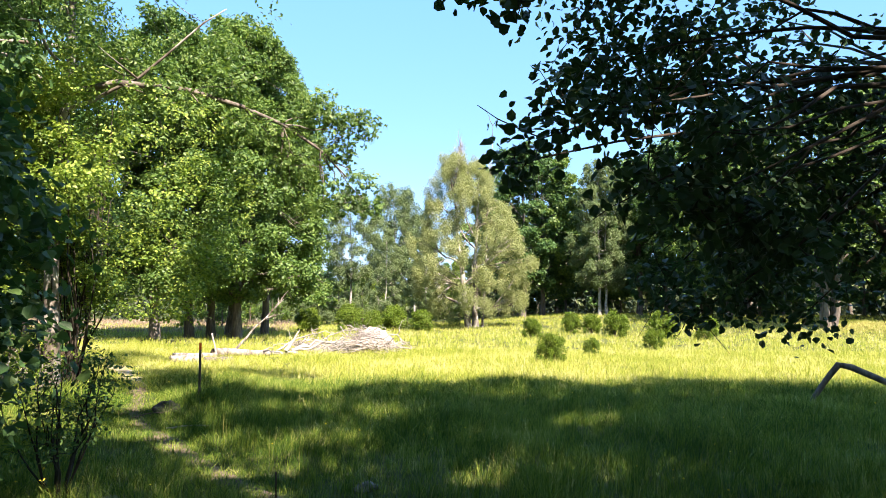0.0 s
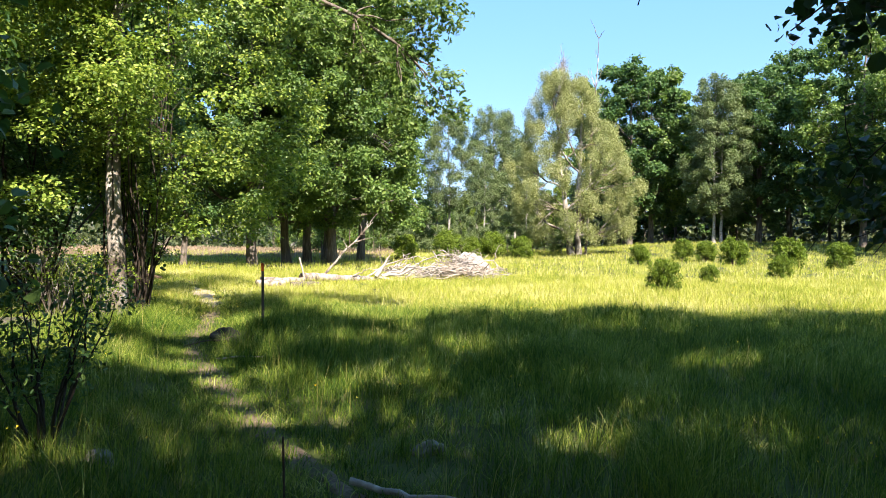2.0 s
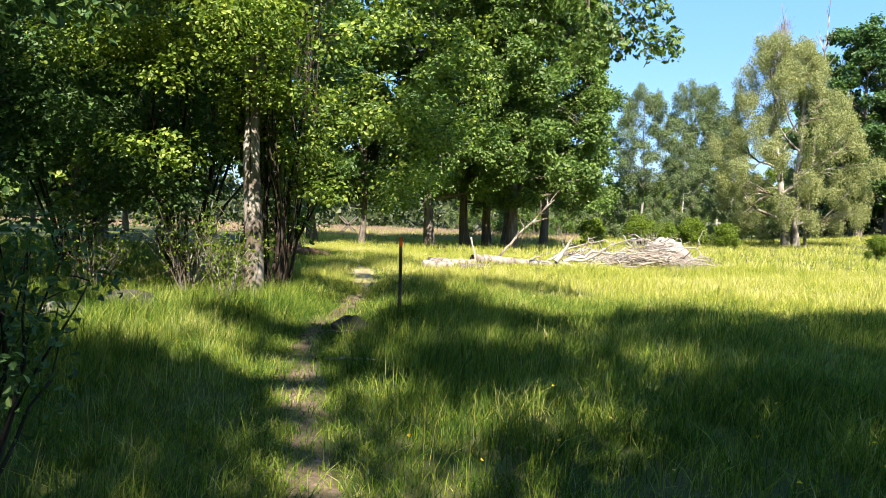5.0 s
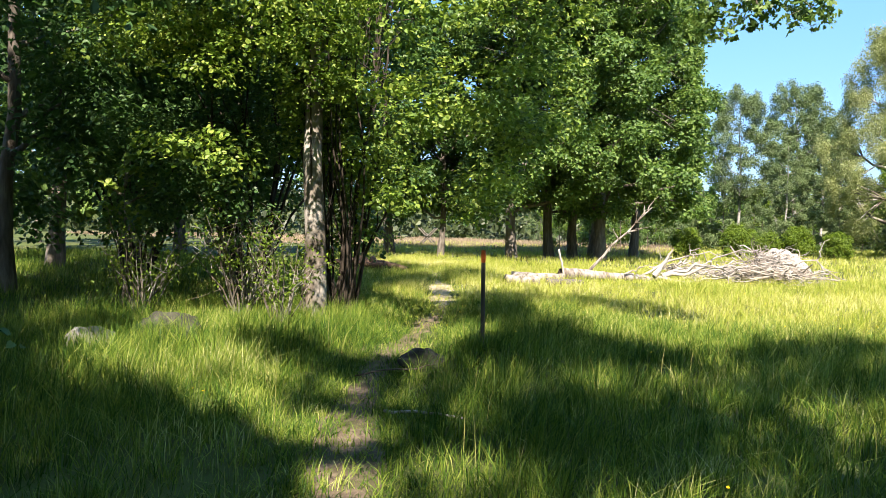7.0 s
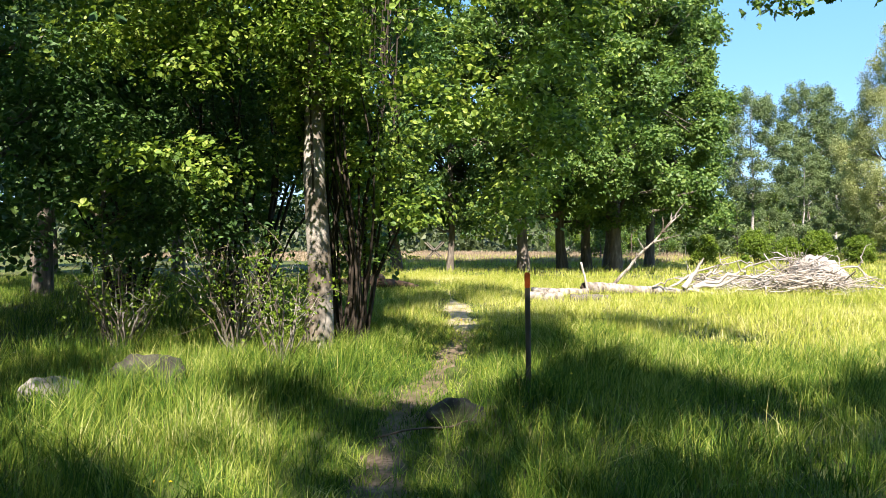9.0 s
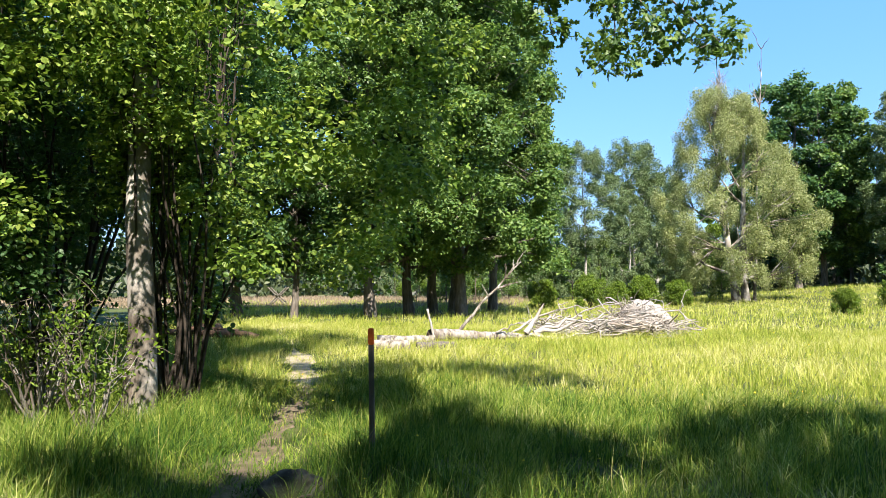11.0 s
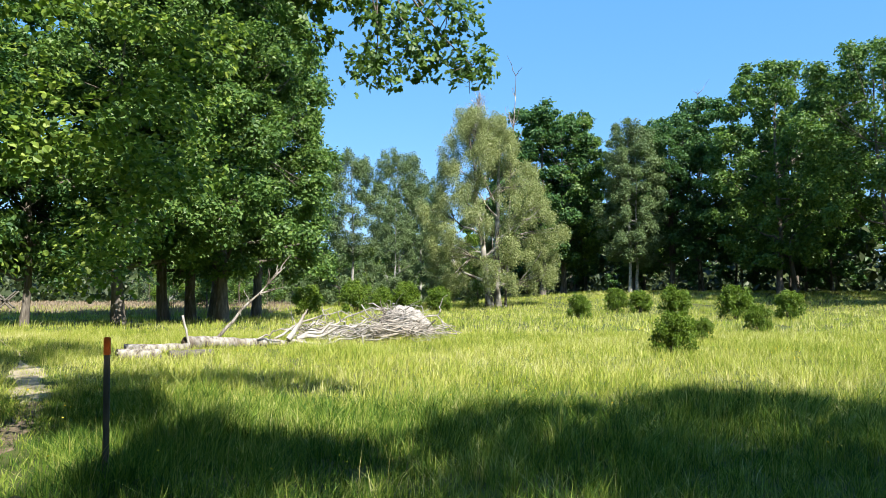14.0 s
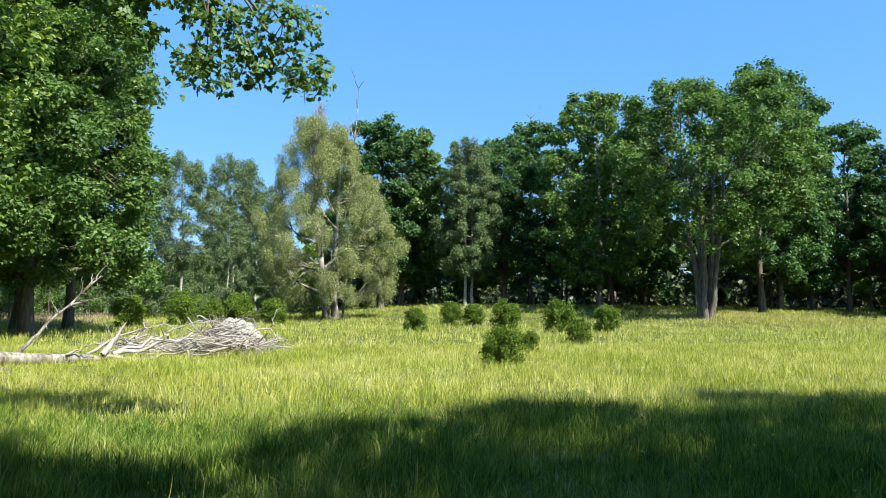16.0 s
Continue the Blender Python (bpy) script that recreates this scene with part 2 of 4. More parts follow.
def leaf_arrays(pos, normal, size, rng, shape="diamond", hang=0.0):
    """Leaves: folded ovals at pos with the given normals."""
    k = len(pos)
    normal = normal / (np.linalg.norm(normal, axis=1)[:, None] + 1e-9)
    along = rng.normal(0, 1, (k, 3))
    along[:, 2] -= hang
    along -= (along * normal).sum(1)[:, None] * normal
    along /= np.linalg.norm(along, axis=1)[:, None] + 1e-9
    side = np.cross(normal, along)
    s = (size * rng.uniform(0.65, 1.3, k))[:, None]
    if shape == "diamond":
        v = np.stack([pos - along * s * 0.5, pos + side * s * 0.36 + normal * s * 0.14, pos + along * s * 0.5 - normal * s * 0.1,
                      pos - side * s * 0.36 + normal * s * 0.14], 1)
        b = np.arange(k)[:, None] * 4
        return v.reshape(-1, 3), np.concatenate([b + [[0, 1, 2]], b + [[0, 2, 3]]])
    if shape == "lobed":
        rows = ((-0.5, 0.03), (-0.22, 0.20), (-0.12, 0.10), (0.08, 0.30), (0.18, 0.15), (0.36, 0.22), (0.52, 0.0))
        left = [pos + along * s * a + side * s * b + normal * s * b * 0.35 for a, b in rows]
        right = [pos + along * s * a - side * s * b + normal * s * b * 0.35 for a, b in rows[:-1]]
        v = np.stack(left + right, 1)
        b = np.arange(k)[:, None] * 13
        return v.reshape(-1, 3), np.concatenate([b + [[i, i + 1, i + 8, i + 7]] for i in range(5)])
    w = 0.40 if shape == "broad" else 0.27
    up = normal * s * 0.10
    v = np.stack([pos - along * s * 0.5, pos - along * s * 0.22 + side * s * w * 0.95 + up, pos + along * s * 0.18 + side * s * w + up,
                  pos + along * s * 0.55 - up * 1.2, pos + along * s * 0.18 - side * s * w + up, pos - along * s * 0.22 - side * s * w * 0.95 + up], 1)
    b = np.arange(k)[:, None] * 6
    return v.reshape(-1, 3), np.concatenate([b + [[0, 1, 2, 3]], b + [[0, 3, 4, 5]]])


def clump_leaves(centres, radii, total, rng, flat=0.75, hang=0.0, up=0.55, rough=0.5, skin=0.25, tuft=1, loose=0.06):
    """Places and normals of leaves in clumps, denser at each clump's upper and outer skin."""
    centres, radii = np.asarray(centres, float), np.asarray(radii, float)
    total //= tuft
    share = radii ** 2 / (radii ** 2).sum()
    pick = rng.choice(len(centres), total, p=share)
    d = rng.normal(0, 1, (total, 3))
    d[:, 2] += 0.25
    d /= np.linalg.norm(d, axis=1)[:, None]
    r = rng.uniform(skin, 1.0, total) ** 0.5 * rng.uniform(0.6, 1.32, total)
    off = d * (r * radii[pick])[:, None]
    off[:, 2] *= flat
    pos = centres[pick] + off
    pos[:, 2] -= hang * rng.uniform(0, 1, total) ** 2 * radii[pick] * 2
    nrm = d * 0.7 + [[0, 0, up]] + rng.normal(0, rough, (total, 3))
    if tuft > 1:
        pos = np.repeat(pos, tuft, 0) + rng.normal(0, loose, (total * tuft, 3)) * [1, 1, 0.8]
        nrm = np.repeat(nrm, tuft, 0) + rng.normal(0, rough * .8, (total * tuft, 3))
    return pos, nrm


def crown_profile(u, kind):
    u = np.clip(u, 0, 1)
    if kind == "round":
        return np.sin(np.pi * np.clip(u, 0.02, 0.98) ** 0.8) ** 0.55
    if kind == "weeping":
        return np.interp(u, [0, 0.12, 0.32, 0.5, 0.7, 0.88, 1.0], [0.6, 0.85, 1.0, 0.85, 0.55, 0.34, 0.12])
    if kind == "spire":
        return np.interp(u, [0, 0.14, 0.35, 0.6, 0.85, 1.0], [0.85, 1.05, 0.95, 0.72, 0.44, 0.12])
    if kind == "dome":
        return np.interp(u, [0, 0.2, 0.45, 0.7, 0.88, 1.0], [0.45, 0.8, 1.0, 0.95, 0.7, 0.3])
    if kind == "tall":
        return 0.35 + 0.75 * np.sin(np.pi * u ** 0.75) ** 0.8 * (1 - 0.2 * u)
    return np.ones_like(u)


def tree_meshes(seed, h, rt, zb, radius, total, leaf, leaf_m, bark_m, kind="round", limbs=16, fill=46, hang=0.0, flat=0.75, clump=0.24, lean=(0, 0), shape="diamond", stems=1, skew=(0, 0), split=True, more=(), up=0.55, rough=0.5, bough=0.24, skin=0.25):
    """Meshes of a tree: list of (name, mesh)."""
    rng = np.random.default_rng(seed)
    out, trunks = [], []
    for k in range(stems):
        a = 2 * np.pi * (k / stems) + 0.4
        foot = np.array([math.cos(a), math.sin(a), 0]) * (rt * 1.3 if stems > 1 else 0)
        head = np.array([lean[0] + math.cos(a) * (0.10 * h if stems > 1 else 0), lean[1] + math.sin(a) * (0.10 * h if stems > 1 else 0), h * 0.93])
        p = bend_path(foot - [0, 0, 0.25], head, 12, h * 0.016, rng)
        t = np.linspace(0, 1, 12)
        r = rt * (1 - 0.86 * t) * (1 + 0.35 * np.exp(-t * 30))
        trunks.append((p, r))
    for p, r in trunks:
        v, q = tube_arrays([(p, r)], 10)
        out.append(("trunk", mesh_of("trunk", v, q, bark_m, True)))
    paths, cs, rs, twigs = [], [], [], [[] for _ in range(limbs)]
    for k in range(limbs):
        p, r = trunks[k % stems]
        u = (k + 0.5) / limbs
        z0 = zb * 0.85 + (h * 0.86 - zb * 0.85) * u ** 1.05
        i = float(np.interp(z0, p[:, 2], np.arange(12)))
        a0 = np.array([np.interp(i, np.arange(12), p[:, c]) for c in range(3)])
        ang = k * 2.39996 + rng.uniform(-0.3, 0.3)
        z1 = min(h * 0.97, z0 + radius * rng.uniform(0.15, 0.75))
        rr = radius * crown_profile(np.array((z1 - zb) / (h - zb)), kind) * rng.uniform(0.7, 1.0)
        b = np.array([a0[0] + math.cos(ang) * rr + skew[0] * u, a0[1] + math.sin(ang) * rr + skew[1] * u, z1])
        q = bend_path(a0, b, 7, rr * 0.12, rng, -0.05 * rr)
        r0 = max(0.03, np.interp(i, np.arange(12), r) * 0.55)
        paths.append((q, r0 * np.linspace(1, 0.22, 7)))
        for f in (0.5, 0.75, 1.0):
            c = np.array([np.interp(f * 6, np.arange(7), q[:, d]) for d in range(3)])
            cs.append(c + rng.normal(0, radius * 0.05, 3))
            rs.append(radius * clump * rng.uniform(0.7, 1.15))
    per = 6
    for k in range(max(1, fill // per)):
        u = (k + rng.uniform(0.1, 0.9)) / max(1, fill // per)
        ang = k * 2.39996 + rng.uniform(-0.5, 0.5)
        out_dir = np.array([math.cos(ang), math.sin(ang), 0.35])
        rr = radius * crown_profile(np.array(u), kind) * rng.uniform(0.62, 0.9)
        mid = np.array([math.cos(ang) * rr + lean[0] * u + skew[0] * u, math.sin(ang) * rr + lean[1] * u + skew[1] * u, zb + (h - zb) * u * 0.95])
        wide = radius * bough * rng.uniform(0.75, 1.25)
        near = min(range(limbs), key=lambda i: float(((paths[i][0][4] - mid) ** 2).sum()))
        for j in range(per):
            off = rng.normal(0, 1, 3) + out_dir * 0.7
            off /= np.linalg.norm(off)
            c = mid + off * wide * [1, 1, 0.6]
            cs.append(c)
            rs.append(radius * clump * rng.uniform(0.6, 1.05))
            if j % 3 == 0:
                q = bend_path(paths[near][0][3], c, 5, 0.15, rng)
                twigs[near].append((q, paths[near][1][3] * np.array([0.6, 0.5, 0.4, 0.28, 0.15])))
    if split:
        for k in range(limbs):
            v, q = tube_arrays([paths[k]] + twigs[k], 6)
            out.append(("limb", mesh_of("limb", v, q, bark_m, True)))
    else:
        v, q = tube_arrays(paths + [t for g in twigs for t in g], 4)
        out.append(("branchwork", mesh_of("branchwork", v, q, bark_m, True)))
    for c, r in more:
        cs.append(np.array(c, float))
        rs.append(r)
    pos, nrm = clump_leaves(cs, rs, total, rng, flat, hang, up, rough, skin)
    v, f = leaf_arrays(pos, nrm, leaf, rng, shape, hang * 2)
    out.append(("crown", mesh_of("crown", v, f, leaf_m)))
    return out


def plant_tree(name, x, y, label, category, meshes, turn=0.0, scale=1.0, group="", sink=0.0):
    root = thing(name, pose(x, y, gz(x, y) - sink, 0, 0, turn) @ Matrix.Scale(scale, 4), label, category, group)
    for nm, me in meshes:
        piece(nm, me, root)
    return root


# ---- ground ----
def axis_steps(lo, hi, a, b, fine):
    """Grid lines: fine between a and b, wider outside."""
    mid = list(np.arange(a, b, fine))
    left, right, s, v = [], [], fine, a
    while v > lo:
        s *= 1.35
        v -= s
        left.append(v)
    s, v = fine, mid[-1]
    while v < hi:
        s *= 1.35
        v += s
        right.append(v)
    return np.array(left[::-1] + mid + right)


gx, gy = axis_steps(-900, 900, -32, 50, 0.5), axis_steps(-700, 1400, -6, 84, 0.5)
X, Y = np.meshgrid(gx, gy)
Zg = ground_z(X, Y)
ni, nj = len(gy), len(gx)
idx = np.arange(ni * nj).reshape(ni, nj)
fq = np.stack([idx[:-1, :-1], idx[:-1, 1:], idx[1:, 1:], idx[1:, :-1]], -1).reshape(-1, 4)
ground = tagged(new("ground", mesh_of("ground", np.stack([X, Y, Zg], -1).reshape(-1, 3), fq, GROUND, True)),
                "uneven meadow turf in green and straw tones", "ground", kind="structure")

# footpath
PATH_XY = np.array([(0.9, -6), (0.2, 2), (-0.2, 5.5), (-1.3, 8.6), (-2.9, 10.8), (-4.5, 12.8), (-6.0, 15.0), (-7.0, 17.2), (-8.0, 19.6), (-9.4, 22), (-11.3, 24.8), (-13.8, 28.8), (-17, 33)])


def spline(pts, n):
    t = np.linspace(0, len(pts) - 1, n)
    i = np.clip(t.astype(int), 0, len(pts) - 2)
    f = (t - i)[:, None]
    p = np.vstack([2 * pts[0] - pts[1], pts, 2 * pts[-1] - pts[-2]])
    a, b, c, d = p[i], p[i + 1], p[i + 2], p[i + 3]
    return 0.5 * (2 * b + (c - a) * f + (2 * a - 5 * b + 4 * c - d) * f ** 2 + (3 * b - a - 3 * c + d) * f ** 3)


TRACK = spline(PATH_XY, 260)


def track_distance(x, y):
    d = np.full(len(x), 1e9)
    for a in range(0, len(TRACK), 2):
        d = np.minimum(d, (x - TRACK[a, 0]) ** 2 + (y - TRACK[a, 1]) ** 2)
    return np.sqrt(d)


rng = np.random.default_rng(5)
tan = np.gradient(TRACK, axis=0)
tan /= np.linalg.norm(tan, axis=1)[:, None]
nor = np.stack([-tan[:, 1], tan[:, 0]], 1)
wob = np.convolve(rng.normal(0, 1, 300), np.ones(11) / 11, "same")[:260]
wob2 = np.convolve(rng.normal(0, 1, 300), np.ones(11) / 11, "same")[:260]
cols = []
for k, s in enumerate((-1, -0.6, -0.2, 0.2, 0.6, 1)):
    half = np.clip(0.20 + 0.42 * (wob if s < 0 else wob2), 0.06, 0.4) * (0.5 + 0.5 * smooth(7.5, 10.5, TRACK[:, 1])) + 0.13 * smooth(20.5, 22.5, TRACK[:, 1]) * (1 - smooth(24.5, 26, TRACK[:, 1]))
    half *= 1 - 0.9 * smooth(25, 27, TRACK[:, 1])
    q = TRACK + nor * (half * s)[:, None]
    lift = 0.014 - 0.03 * (abs(s) > 0.9)
    cols.append(np.column_stack([q, ground_z(q[:, 0], q[:, 1]) + lift]))
pv = np.stack(cols, 1).reshape(-1, 3)
i6 = np.arange(259)[:, None] * 6 + np.arange(5)[None]
pf = np.stack([i6, i6 + 1, i6 + 7, i6 + 6], -1).reshape(-1, 4)
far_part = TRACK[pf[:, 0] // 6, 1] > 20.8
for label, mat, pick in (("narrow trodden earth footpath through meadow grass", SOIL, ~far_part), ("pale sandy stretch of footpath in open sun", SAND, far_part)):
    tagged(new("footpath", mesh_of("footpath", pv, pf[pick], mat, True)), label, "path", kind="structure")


# ---- grass ----
def grass_mesh(name, x, y, height, width, rng, lean=0.35, segs=2, material=None):
    k = len(x)
    z = ground_z(x, y)
    a = rng.uniform(0, 2 * np.pi, k)
    face = np.stack([np.cos(a), np.sin(a), np.zeros(k)], 1)
    b = rng.uniform(0, 2 * np.pi, k)
    bend = np.stack([np.cos(b), np.sin(b), np.zeros(k)], 1) * (height * np.abs(rng.normal(0, lean, k)))[:, None]
    bend += np.array([0.06, 0.05, 0]) * height[:, None]
    root = np.stack([x, y, z - 0.02], 1)
    up = np.stack([np.zeros(k), np.zeros(k), height], 1)
    w = (width * rng.uniform(0.7, 1.3, k))[:, None] * face
    if segs == 2:
        m = root + up * 0.55 + bend * 0.3
        v = np.stack([root - w * 0.5, root + w * 0.5, m + w * 0.42, m - w * 0.42, root + up + bend], 1).reshape(-1, 3)
        o = np.arange(k)[:, None] * 5
        return mesh_of(name, v, [o + [[0, 1, 2, 3]], o + [[3, 2, 4]]], material or GRASS)
    v = np.stack([root - w * 0.5, root + w * 0.5, root + up + bend], 1).reshape(-1, 3)
    return mesh_of(name, v, np.arange(k)[:, None] * 3 + [[0, 1, 2]], material or GRASS)


def patchy(x, y):
    return 0.5 + 0.25 * np.sin(x * 1.7 + 0.6 * y) + 0.25 * np.sin(1.3 * y - 0.8 * x + 2) * np.cos(0.6 * x)


def scatter(n, x0, x1, y0, y1, rng, keep):
    x, y = rng.uniform(x0, x1, n), rng.uniform(y0, y1, n)
    ok = keep(x, y)
    return x[ok], y[ok]


def near_zone(x, y):
    return (x > -12 + 0.2 * (y < 8)) & (x < 2.5 + 0.55 * y)


rng = np.random.default_rng(11)


def off_track(x, y):
    d = track_distance(x, y)
    wide = 0.2 * smooth(20.5, 22.5, y) * (1 - smooth(25, 27, y)) + 0.7 * np.exp(-((x + 10.0) / 1.1) ** 2 - ((y - 24.4) / 1.4) ** 2)
    return d > rng.uniform(0.05, 0.40, len(x)) * (0.5 + 0.5 * smooth(7.5, 10.5, y)) + wide * rng.uniform(0.3, 1.2, len(x))


def put_grass(label, x, y, hgt, wid, segs=2, lean=0.3, material=None):
    tagged(new("grass", grass_mesh("grass", x, y, hgt, wid, rng, lean, segs, material)), label, "grass", kind="stuff")


def clumped(n, x0, x1, y0, y1, per, spread, keep):
    cx, cy = scatter(n, x0, x1, y0, y1, rng, keep)
    x = np.repeat(cx, per) + rng.normal(0, spread, len(cx) * per)
    y = np.repeat(cy, per) + rng.normal(0, spread, len(cx) * per)
    ok = off_track(x, y)
    return x[ok], y[ok], np.repeat(rng.uniform(0.45, 1.65, len(cx)), per)[ok]


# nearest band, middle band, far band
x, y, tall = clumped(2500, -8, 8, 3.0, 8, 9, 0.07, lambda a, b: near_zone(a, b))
put_grass("shaded grass where the walk begins", x, y, 0.2 * tall, 0.009, 2, 0.6, LUSH_SHADE)
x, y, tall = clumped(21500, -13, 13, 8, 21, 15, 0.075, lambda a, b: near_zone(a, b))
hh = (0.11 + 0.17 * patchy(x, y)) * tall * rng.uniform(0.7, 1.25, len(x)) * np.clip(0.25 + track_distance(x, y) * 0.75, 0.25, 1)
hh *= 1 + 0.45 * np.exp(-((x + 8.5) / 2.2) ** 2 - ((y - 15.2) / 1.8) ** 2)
put_grass("tall uneven green meadow grass with straw seed stalks", x, y, hh, 0.0048 + 0.0004 * (y - 8), 2, 0.75, LUSH_SHADE)
# short trampled blades on the path
k = rng.integers(0, 259, 48000)
x, y = TRACK[k, 0] + rng.normal(0, .30, 48000), TRACK[k, 1] + rng.normal(0, .30, 48000)
ok = (np.sin(x * 3.1 + y * 2.2) + rng.normal(0, .4, 48000) > -0.55) & (track_distance(x, y) > rng.uniform(0, .26, 48000) + .3 * smooth(20.5, 22, y))
x, y = x[ok], y[ok]
put_grass("short trampled grass along the path", x, y, rng.uniform(.03, .15, len(x)), 0.008, 2, 0.9, LUSH_SHADE)
# thin tufts over the sandy stretch
k = rng.integers(160, 250, 9000)
x, y = TRACK[k, 0] + rng.normal(0, .6, 9000), TRACK[k, 1] + rng.normal(0, .6, 9000)
ok = (np.sin(x * 4.3 + y) * np.sin(y * 3.7 - x) + rng.normal(0, .5, 9000) > 0.1 - track_distance(x, y) * .6)
put_grass("thin short tufts on the sandy path", x[ok], y[ok], rng.uniform(.04, .16, int(ok.sum())), 0.010, 1, 0.7, GRASS)
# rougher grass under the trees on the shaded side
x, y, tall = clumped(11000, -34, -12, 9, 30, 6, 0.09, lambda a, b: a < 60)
put_grass("rough grass under the shading trees", x, y, rng.uniform(.12, .38, len(x)), 0.016, 1, 0.5, LUSH_SHADE)
# slender seed stalks
x, y = scatter(3000, -12, 12, 5, 26, rng, lambda a, b: near_zone(a, b) & (track_distance(a, b) > .4))
tagged(new("seed_stalks", grass_mesh("seed_stalks", x, y, rng.uniform(.30, .56, len(x)), 0.0045, rng, 0.3, 2, STRAW)), "slender pale seed stalks above the grass", "grass", kind="stuff")
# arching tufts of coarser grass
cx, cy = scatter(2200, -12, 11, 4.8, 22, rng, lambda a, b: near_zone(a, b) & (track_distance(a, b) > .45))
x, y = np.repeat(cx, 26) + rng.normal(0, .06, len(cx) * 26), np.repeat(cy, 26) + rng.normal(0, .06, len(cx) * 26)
put_grass("arching tufts of coarse meadow grass", x, y, np.repeat(rng.uniform(.16, .38, len(cx)), 26) * rng.uniform(.5, 1.1, len(x)), 0.0065, 2, 0.75, LUSH_SHADE)
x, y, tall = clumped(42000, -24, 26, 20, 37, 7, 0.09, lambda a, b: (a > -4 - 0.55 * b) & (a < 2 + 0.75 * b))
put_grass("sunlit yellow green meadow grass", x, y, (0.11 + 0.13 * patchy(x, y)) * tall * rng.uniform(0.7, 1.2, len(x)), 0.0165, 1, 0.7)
x, y, tall = clumped(21000, -42, 52, 36, 72, 5, 0.16, lambda a, b: (a > -4 - 0.6 * b) & (a < 4 + 0.8 * b))
put_grass("pale yellow meadow grass towards the wood", x, y, (0.16 + 0.13 * patchy(x, y)) * tall * rng.uniform(0.7, 1.2, len(x)), 0.036, 1, 0.5)

x, y, tall = clumped(9000, -20, 70, 70, 96, 5, 0.2, lambda a, b: a < 4 + 0.8 * b)
put_grass("short shaded grass under the far wood", x, y, 0.2 * tall, 0.05, 1, 0.5)

# dry heath beyond the oaks
x, y = scatter(26000, -75, -12, 52, 92, rng, lambda a, b: a < -9 - 0.1 * b)
tagged(new("heath", grass_mesh("heath", x, y, 0.35 * rng.uniform(.5, 1.3, len(x)), 0.09, rng, 0.5, 1, HEATH)), "dry brownish heath beyond the oaks", "heath", kind="stuff")
# dry grass on the mound under the oak group
x, y = rng.normal(34.5, 4.5, 9000), rng.normal(61.3, 2.4, 9000)
tagged(new("dry_grass", grass_mesh("dry_grass", x, y, rng.uniform(.12, .3, 9000), 0.05, rng, 0.5, 1, STRAW)), "short dry straw grass on a sandy mound", "grass", kind="stuff")
# buttercups
x, y = scatter(900, -9, 14, 9, 34, rng, lambda a, b: np.sin(a * 1.1) * np.sin(b * .9) > 0.1)
z = ground_z(x, y) + rng.uniform(.22, .42, len(x))
v, f = leaf_arrays(np.stack([x, y, z], 1), rng.normal(0, .4, (len(x), 3)) + [[0, -.3, 1]], 0.028, rng)
tagged(new("buttercups", mesh_of("buttercups", v, f, PETAL)), "scattered small yellow buttercups in the grass", "flowers", kind="stuff")

# ---- trees ----
OAK_V = [tree_meshes(100 + k, 19 + k, 0.29, (2.6, 4.0, 3.0, 3.6)[k], 5.6 + 0.3 * k, 30000, 0.33, (OAK_LEAF, DEEP_LEAF)[k % 2], OAK_BARK, "dome", 16, 270, clump=0.14, flat=0.8, rough=0.45, skin=0.2, bough=.22) for k in range(4)]
ROW_V = [tree_meshes(120 + k, 20 + k, 0.28, (2.4, 3.2, 2.8)[k], 5.7, 56000, 0.21, OAK_LEAF, OAK_BARK, "spire", 16, 330, clump=0.13, flat=0.8, rough=0.45, skin=0.2, bough=.2) for k in range(3)]
FAR_V = [tree_meshes(150 + k, 18, 0.26, 1.2 + k, 4.8, 7000, 0.62, (DEEP_LEAF, OAK_LEAF)[k % 2], OAK_BARK, "dome", 12, 60, clump=.2, flat=.6, rough=.35, split=False) for k in range(3)]
BIRCH_V = [tree_meshes(200 + k, 17, 0.17, (3.0, 6.0)[k], (2.9, 3.4)[k], 32000, 0.17, GREY_LEAF, BIRCH_BARK, "tall", 16, 270, 0.4, 0.9, 0.19, bough=.2) for k in range(2)]
YOUNG_V = [tree_meshes(300 + k, 7.5, 0.07, 0.5, 2.1, 5000, 0.18, (GREY_LEAF, BUSH_LEAF, OAK_LEAF)[k], TWIG, "tall", 10, 34, 0.2, 1.0, 0.28, split=False) for k in range(3)]

OAKS = "oaks beside the meadow"
# row of oaks behind the fallen tree
for k, (x, y, s, v) in enumerate([(-24.3, 41.0, 0.9, 2), (-23.3, 21.8, .85, 1), (-21, 27, .8, 3), (-29, 31, .9, 0)]):
    plant_tree("oak", x, y, "tall oak in full leaf with a grey furrowed trunk", "tree", OAK_V[v], 73 * k + 20, s, OAKS)
for k, (x, y, s, v) in enumerate([(-17.7, 42.5, .97, 0), (-17.0, 45.8, .93, 1), (-15.9, 46.4, .9, 2), (-15.2, 47.6, .97, 1), (-13.9, 45.2, 1.0, 0), (-14.0, 51.3, .9, 2)]):
    plant_tree("oak", x, y, "tall oak in full leaf with a grey furrowed trunk", "tree", ROW_V[v], 83 * k + 40, s, OAKS)
plant_tree("oak", -21.1, 41.0, "slim oak with a whitish patch on its lower trunk", "tree", OAK_V[3], 200, 0.6, OAKS)

